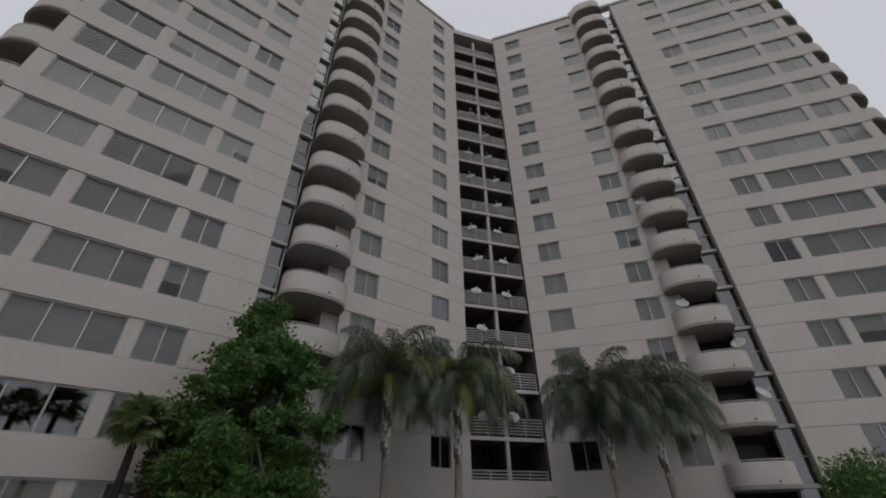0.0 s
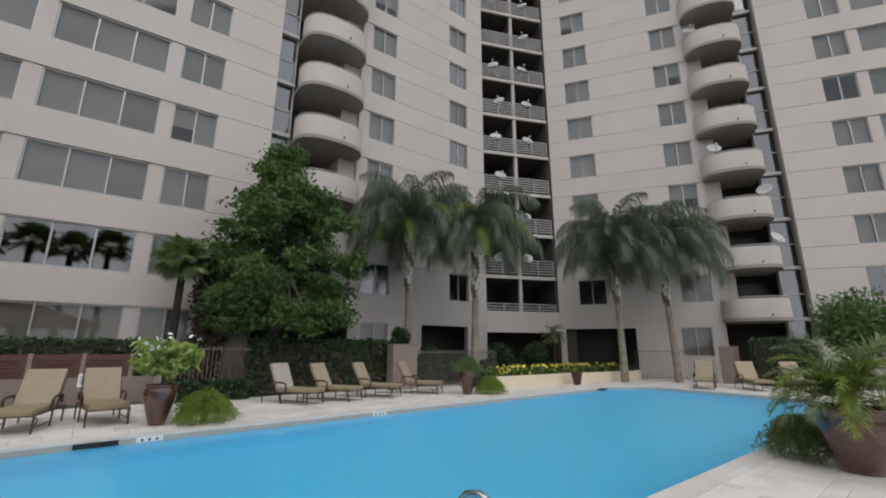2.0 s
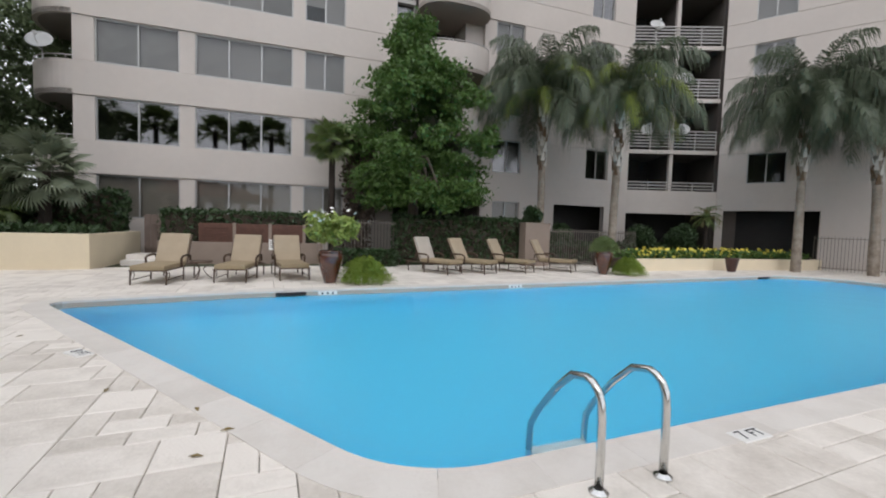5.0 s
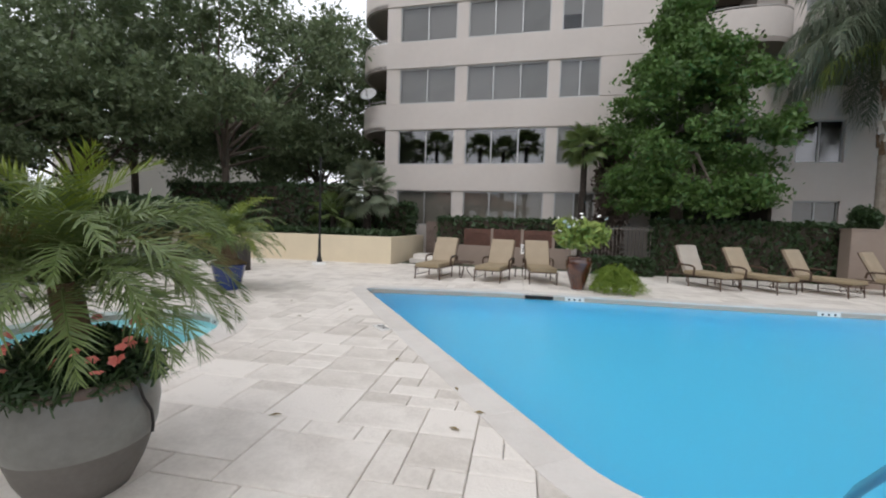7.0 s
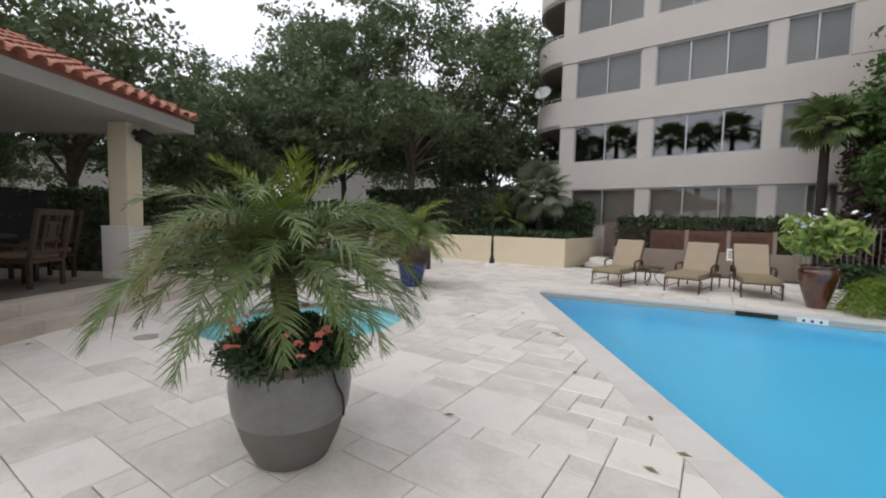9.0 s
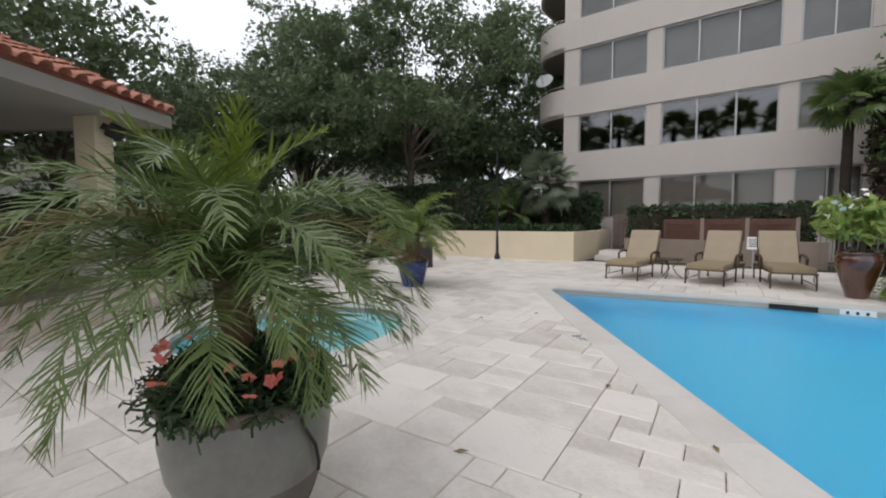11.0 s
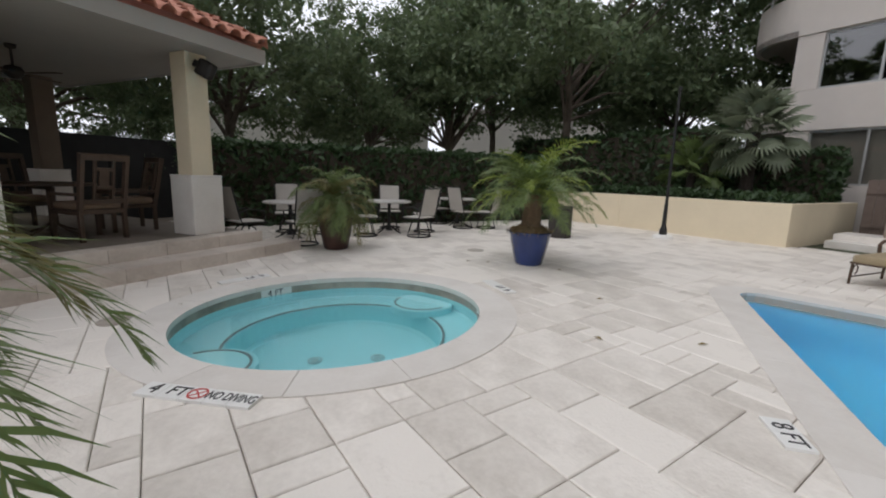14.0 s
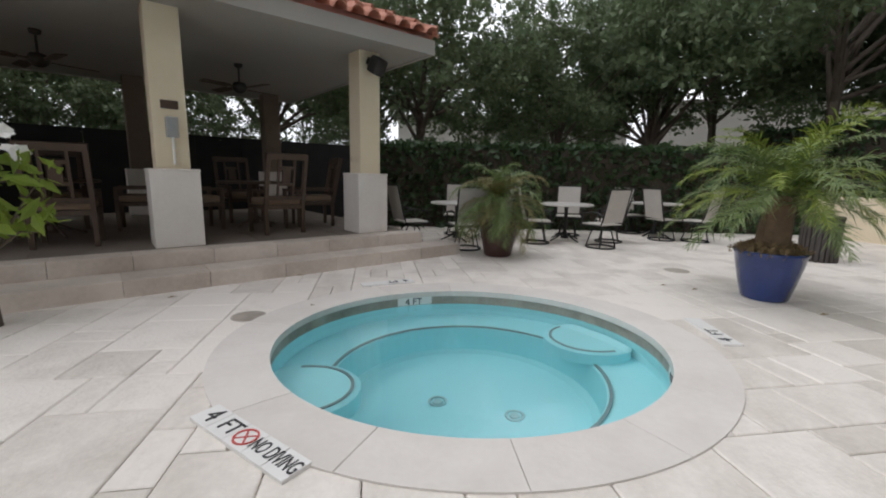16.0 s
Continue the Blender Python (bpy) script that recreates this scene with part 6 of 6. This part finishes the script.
depth_sign(pose(8.55, -3.1, 0.004, 0, 0, 3), [], 4, "white deck marker tiles with worn lettering")
for ang, wd in ((118, "4 FT"), (62, "4 FT")):
    a = radians(ang if ang != 118 else 195)
    mk = thing("waterline_marker", "white waterline tiles reading 4 FT inside the hot tub", "sign", Matrix.Translation((SPA_AT[0] + 1.285 * math.cos(a), SPA_AT[1] + SPA_Y * 1.285 * math.sin(a), -0.095)) @ Matrix.Rotation(a - math.pi / 2, 4, "Z") @ Matrix.Rotation(math.pi / 2, 4, "X"))
    part("tile", boxes(((-0.2, -0.045, -0.006), (0.2, 0.055, 0.004))), M_WHITE, mk)
    text_on(mk, wd, -0.03, 0.003, 0.1, M_INK, 0.006)
for x in (2.05, 18.28):
    sk = thing("pool_skimmer", "dark skimmer opening in the far pool edge", "skimmer", pose(x, 3.975 if x < 5 else 5.31, 0, 0, 0, 4.7))
    # solid black box paints the dark inside the skimmer opening
    part("mouth", boxes(((-0.3, -0.06, -0.105), (0.3, 0.0, -0.028))), M_BLACK, sk)
for x, y in ((2.8, 4.03), (7.6, 4.428), (22.0, 3.0)):
    if x < 20:
        mk = thing("waterline_marker", "white waterline depth tiles on the far pool wall", "sign", pose(x, y - 0.004, -0.075, 90, 0, 4.7))
        part("tile", boxes(((-0.2, -0.045, 0.0), (0.2, 0.05, 0.012))), M_WHITE, mk)
        for k in range(3):
            part("text_bar", boxes(((-0.13 + k * 0.11, -0.02, 0.012), (-0.095 + k * 0.11, 0.025, 0.014))), M_INK, mk)

for x, y, r in ((-3.62, -3.38, 0.14), (-5.4, 1.7, 0.16)):
    dr = thing("floor_drain", "round stone-coloured drain lid in the deck", "drain", pose(x, y, 0))
    part("lid", lathe(bmesh.new(), [(0, 0.008), (r - 0.02, 0.008), (r, 0.004), (r, -0.02)], 28), M_TILEBAND, dr)
lr = random.Random(17)
lf = np_mesh("leaf", [(-0.05, 0, 0.004), (0, 0.018, 0.012), (0.05, 0, 0.004), (0, -0.018, 0.015)], [(0, 1, 2, 3)], M_DRYLEAF)
for x, y in ((1.75, -2.19), (1.48, -1.78), (1.62, -2.5), (-4.6, 1.0), (-4.4, 1.25), (-2.2, 1.2), (-0.9, 0.9), (0.3, -2.7), (-3.9, -2.9), (-4.2, -4.3), (-3.5, 1.9), (0.7, -1.2), (-1.4, 0.2), (-5.1, -3.3)):
    o = part("fallen_leaf", lf, None, None, m=pose(x, y, 0.003, 0, 0, lr.uniform(0, 360)))
    tagged(o, "small dry brown fallen leaf on the deck", "leaf", "fallen leaves")

# pale houses far behind the oaks
for x, y, a, w_, h_ in ((-34, 6, 80, 16, 5.2), (-30, 24, 60, 14, 6.5)):
    hs = thing("far_house", "pale rendered building seen through the oaks", "building", pose(x, y, 0, 0, 0, a))
    part("wall", boxes(((-w_ / 2, -4, -0.05), (w_ / 2, 4, h_))), M_FARHOUSE, hs)
    part("roof", boxes(((-w_ / 2 - 0.3, -4.3, h_), (w_ / 2 + 0.3, 4.3, h_ + 0.3))), M_SOFFIT, hs)
    for k in range(5):
        wd = part("window", boxes(((-w_ / 2 + 1.2 + k * w_ / 5.4, 3.98, 1.2), (-w_ / 2 + 2.4 + k * w_ / 5.4, 4.03, 2.8))), M_DARKFRAME, hs)
        part("sill", boxes(((-w_ / 2 + 1.1 + k * w_ / 5.4, 3.98, 1.1), (-w_ / 2 + 2.5 + k * w_ / 5.4, 4.1, 1.19))), M_FARHOUSE, wd)

# palms behind the walker, mirrored in the windows
for i, (x, y, h) in enumerate(((-15.5, -14.5, 10.2), (-12.8, -13.8, 9.4), (-10.6, -14.6, 10.4), (-8.2, -13.6, 9.2), (-5.6, -14.4, 10.0), (-3.0, -13.9, 9.5), (-0.6, -14.6, 10.3), (2.2, -14.0, 9.4), (6.5, -14.6, 10.0))):
    fan_palm("fan_palm", "tall fan palm beyond the deck", pose(x, y, 0), h, 34, 0.9, 0.95, M_FROND, 200 + i, (-40, 80), 0.2)

# ---------------------------------------------------------------- coping stones
outer_all = offset(POOL, 0.33)
n_stone = 80
N = len(POOL)
for k in range(n_stone):
    i0, i1 = int(k * N / n_stone), int((k + 1) * N / n_stone)
    idx = [j % N for j in range(i0, i1 + 1)]
    c0 = POOL[idx[0]]
    inn = [Vector(POOL[j]) for j in idx]
    out = [Vector(outer_all[j]) for j in idx]
    sh_ = 0.003 / max((inn[1] - inn[0]).length, 0.01)
    inn[0], out[0] = inn[0].lerp(inn[1], sh_), out[0].lerp(out[1], sh_)
    bm = bmesh.new()
    ring = inn + out[::-1]
    top = [bm.verts.new((p.x, p.y, 0.006)) for p in ring]
    low = [bm.verts.new((p.x, p.y, -0.045)) for p in ring]
    bm.faces.new(top)
    bm.faces.new(low[::-1])
    for j in range(len(ring)):
        bm.faces.new((top[j - 1], top[j], low[j], low[j - 1]))
    part("coping_stone", bm, M_COPING, pool)
for k in range(14):
    a0, a1 = k * 2 * math.pi / 14 + 0.0014, (k + 1) * 2 * math.pi / 14 - 0.0014
    bm = bmesh.new()
    ring = [(SPA_R - 0.02, a0 + (a1 - a0) * j / 8) for j in range(9)] + [(SPA_OUT, a1 - (a1 - a0) * j / 8) for j in range(9)]
    top = [bm.verts.new((SPA_C[0] + r * math.cos(a), SPA_C[1] + r * math.sin(a), 0.01)) for r, a in ring]
    low = [bm.verts.new((SPA_C[0] + r * math.cos(a), SPA_C[1] + r * math.sin(a), -0.045)) for r, a in ring]
    bm.faces.new(top)
    bm.faces.new(low[::-1])
    for j in range(len(ring)):
        bm.faces.new((top[j - 1], top[j], low[j], low[j - 1]))
    part("coping_stone", bm, M_COPING, spa)

# ---------------------------------------------------------------- travertine slabs of the deck
U, GX0, GY0, GX1, GY1 = 0.2, -12.0, -8.5, 29.5, 9.2
nx, ny = int((GX1 - GX0) / U), int((GY1 - GY0) / U)
ca_, sa_ = math.cos(radians(4)), math.sin(radians(4))
gx, gy = np.meshgrid(np.arange(nx), np.arange(ny), indexing="ij")
lx, ly = GX0 + (gx + 0.5) * U, GY0 + (gy + 0.5) * U
cells = np.stack([(lx * ca_ - ly * sa_).ravel(), (lx * sa_ + ly * ca_).ravel()], 1)
free = np.ones(len(cells), bool)
near = (cells[:, 0] > -2.6) & (cells[:, 0] < 21.4) & (cells[:, 1] > -4) & (cells[:, 1] < 6)
free[near] = away(cells[near], POOL_NP) > 0.16
free &= np.hypot(cells[:, 0] - SPA_AT[0], (cells[:, 1] - SPA_AT[1]) / SPA_Y) > SPA_OUT - 0.13
free &= ~((cells[:, 0] > -10.5) & (cells[:, 0] < -3.0) & (cells[:, 1] > 8.75))
pv = (cells - np.array(PIER1)) @ np.array([[PV.x, PN.x], [PV.y, PN.y]])
free &= ~((pv[:, 0] > -0.5) & (pv[:, 1] > -0.3))
free = free.reshape(nx, ny)
trng = random.Random(33)
SIZES = [(4, 4), (4, 3), (3, 3), (3, 2), (2, 3), (2, 2), (2, 1), (1, 2), (1, 1)]
WTS = [2, 2, 4, 7, 7, 8, 5, 5, 3]
far_v, far_f, cache, made = [], [], {}, 0
g = 0.0032


def slab_mesh(w_, h_, var):
    key = (w_, h_, var)
    if key not in cache:
        r = random.Random(w_ * 31 + h_ * 7 + var)
        bm = bmesh.new()
        a, b = w_ * U - 2 * g, h_ * U - 2 * g
        c = 0.006
        tilt = [r.uniform(-0.0012, 0.0012) for _ in range(4)]
        e = [r.uniform(0, 0.004) for _ in range(4)]
        lo_ = [bm.verts.new(p) for p in ((0, 0, -0.04), (a, 0, -0.04), (a, b, -0.04), (0, b, -0.04))]
        md = [bm.verts.new(p) for p in ((0, 0, -c), (a, 0, -c), (a, b, -c), (0, b, -c))]
        hi_ = [bm.verts.new(p) for p in ((c + e[0], c + e[1], tilt[0]), (a - c - e[2], c + e[0], tilt[1]), (a - c - e[1], b - c - e[3], tilt[2]), (c + e[3], b - c - e[2], tilt[3]))]
        bm.faces.new(hi_)
        for k in range(4):
            bm.faces.new((lo_[k - 1], lo_[k], md[k], md[k - 1]))
            bm.faces.new((md[k - 1], md[k], hi_[k], hi_[k - 1]))
        cache[key] = as_mesh(bm, "paving_slab", M_STONE)
    return cache[key]


ROT4 = Matrix.Rotation(radians(4), 4, "Z")
vcount = 0
for i in range(nx):
    for j in range(ny):
        if not free[i, j]:
            continue
        opts = trng.choices(SIZES, WTS, k=5) + [(1, 1)]
        for w_, h_ in opts:
            if i + w_ <= nx and j + h_ <= ny and free[i:i + w_, j:j + h_].all():
                break
        free[i:i + w_, j:j + h_] = False
        x, y = GX0 + i * U + g, GY0 + j * U + g
        me = slab_mesh(w_, h_, trng.randrange(3))
        m = ROT4 @ Matrix.Translation((x, y, 0))
        c = m.translation
        if made < 300 and -3.6 < c.x < 2.6 and -4.6 < c.y < 1.6:
            part("paving_slab", me, None, deck, m=m)
            made += 1
        else:
            vv = np.array([v.co[:] for v in me.vertices])
            a = np.array(m)
            far_v.append(vv @ a[:3, :3].T + a[:3, 3])
            far_f.extend(tuple(q + vcount for q in p.vertices) for p in me.polygons)
            vcount += len(vv)
rest = part("paving_slabs", np_mesh("paving_slabs", np.concatenate(far_v), far_f, M_STONE_FAR), None, deck)
rest["kind"] = "stuff"
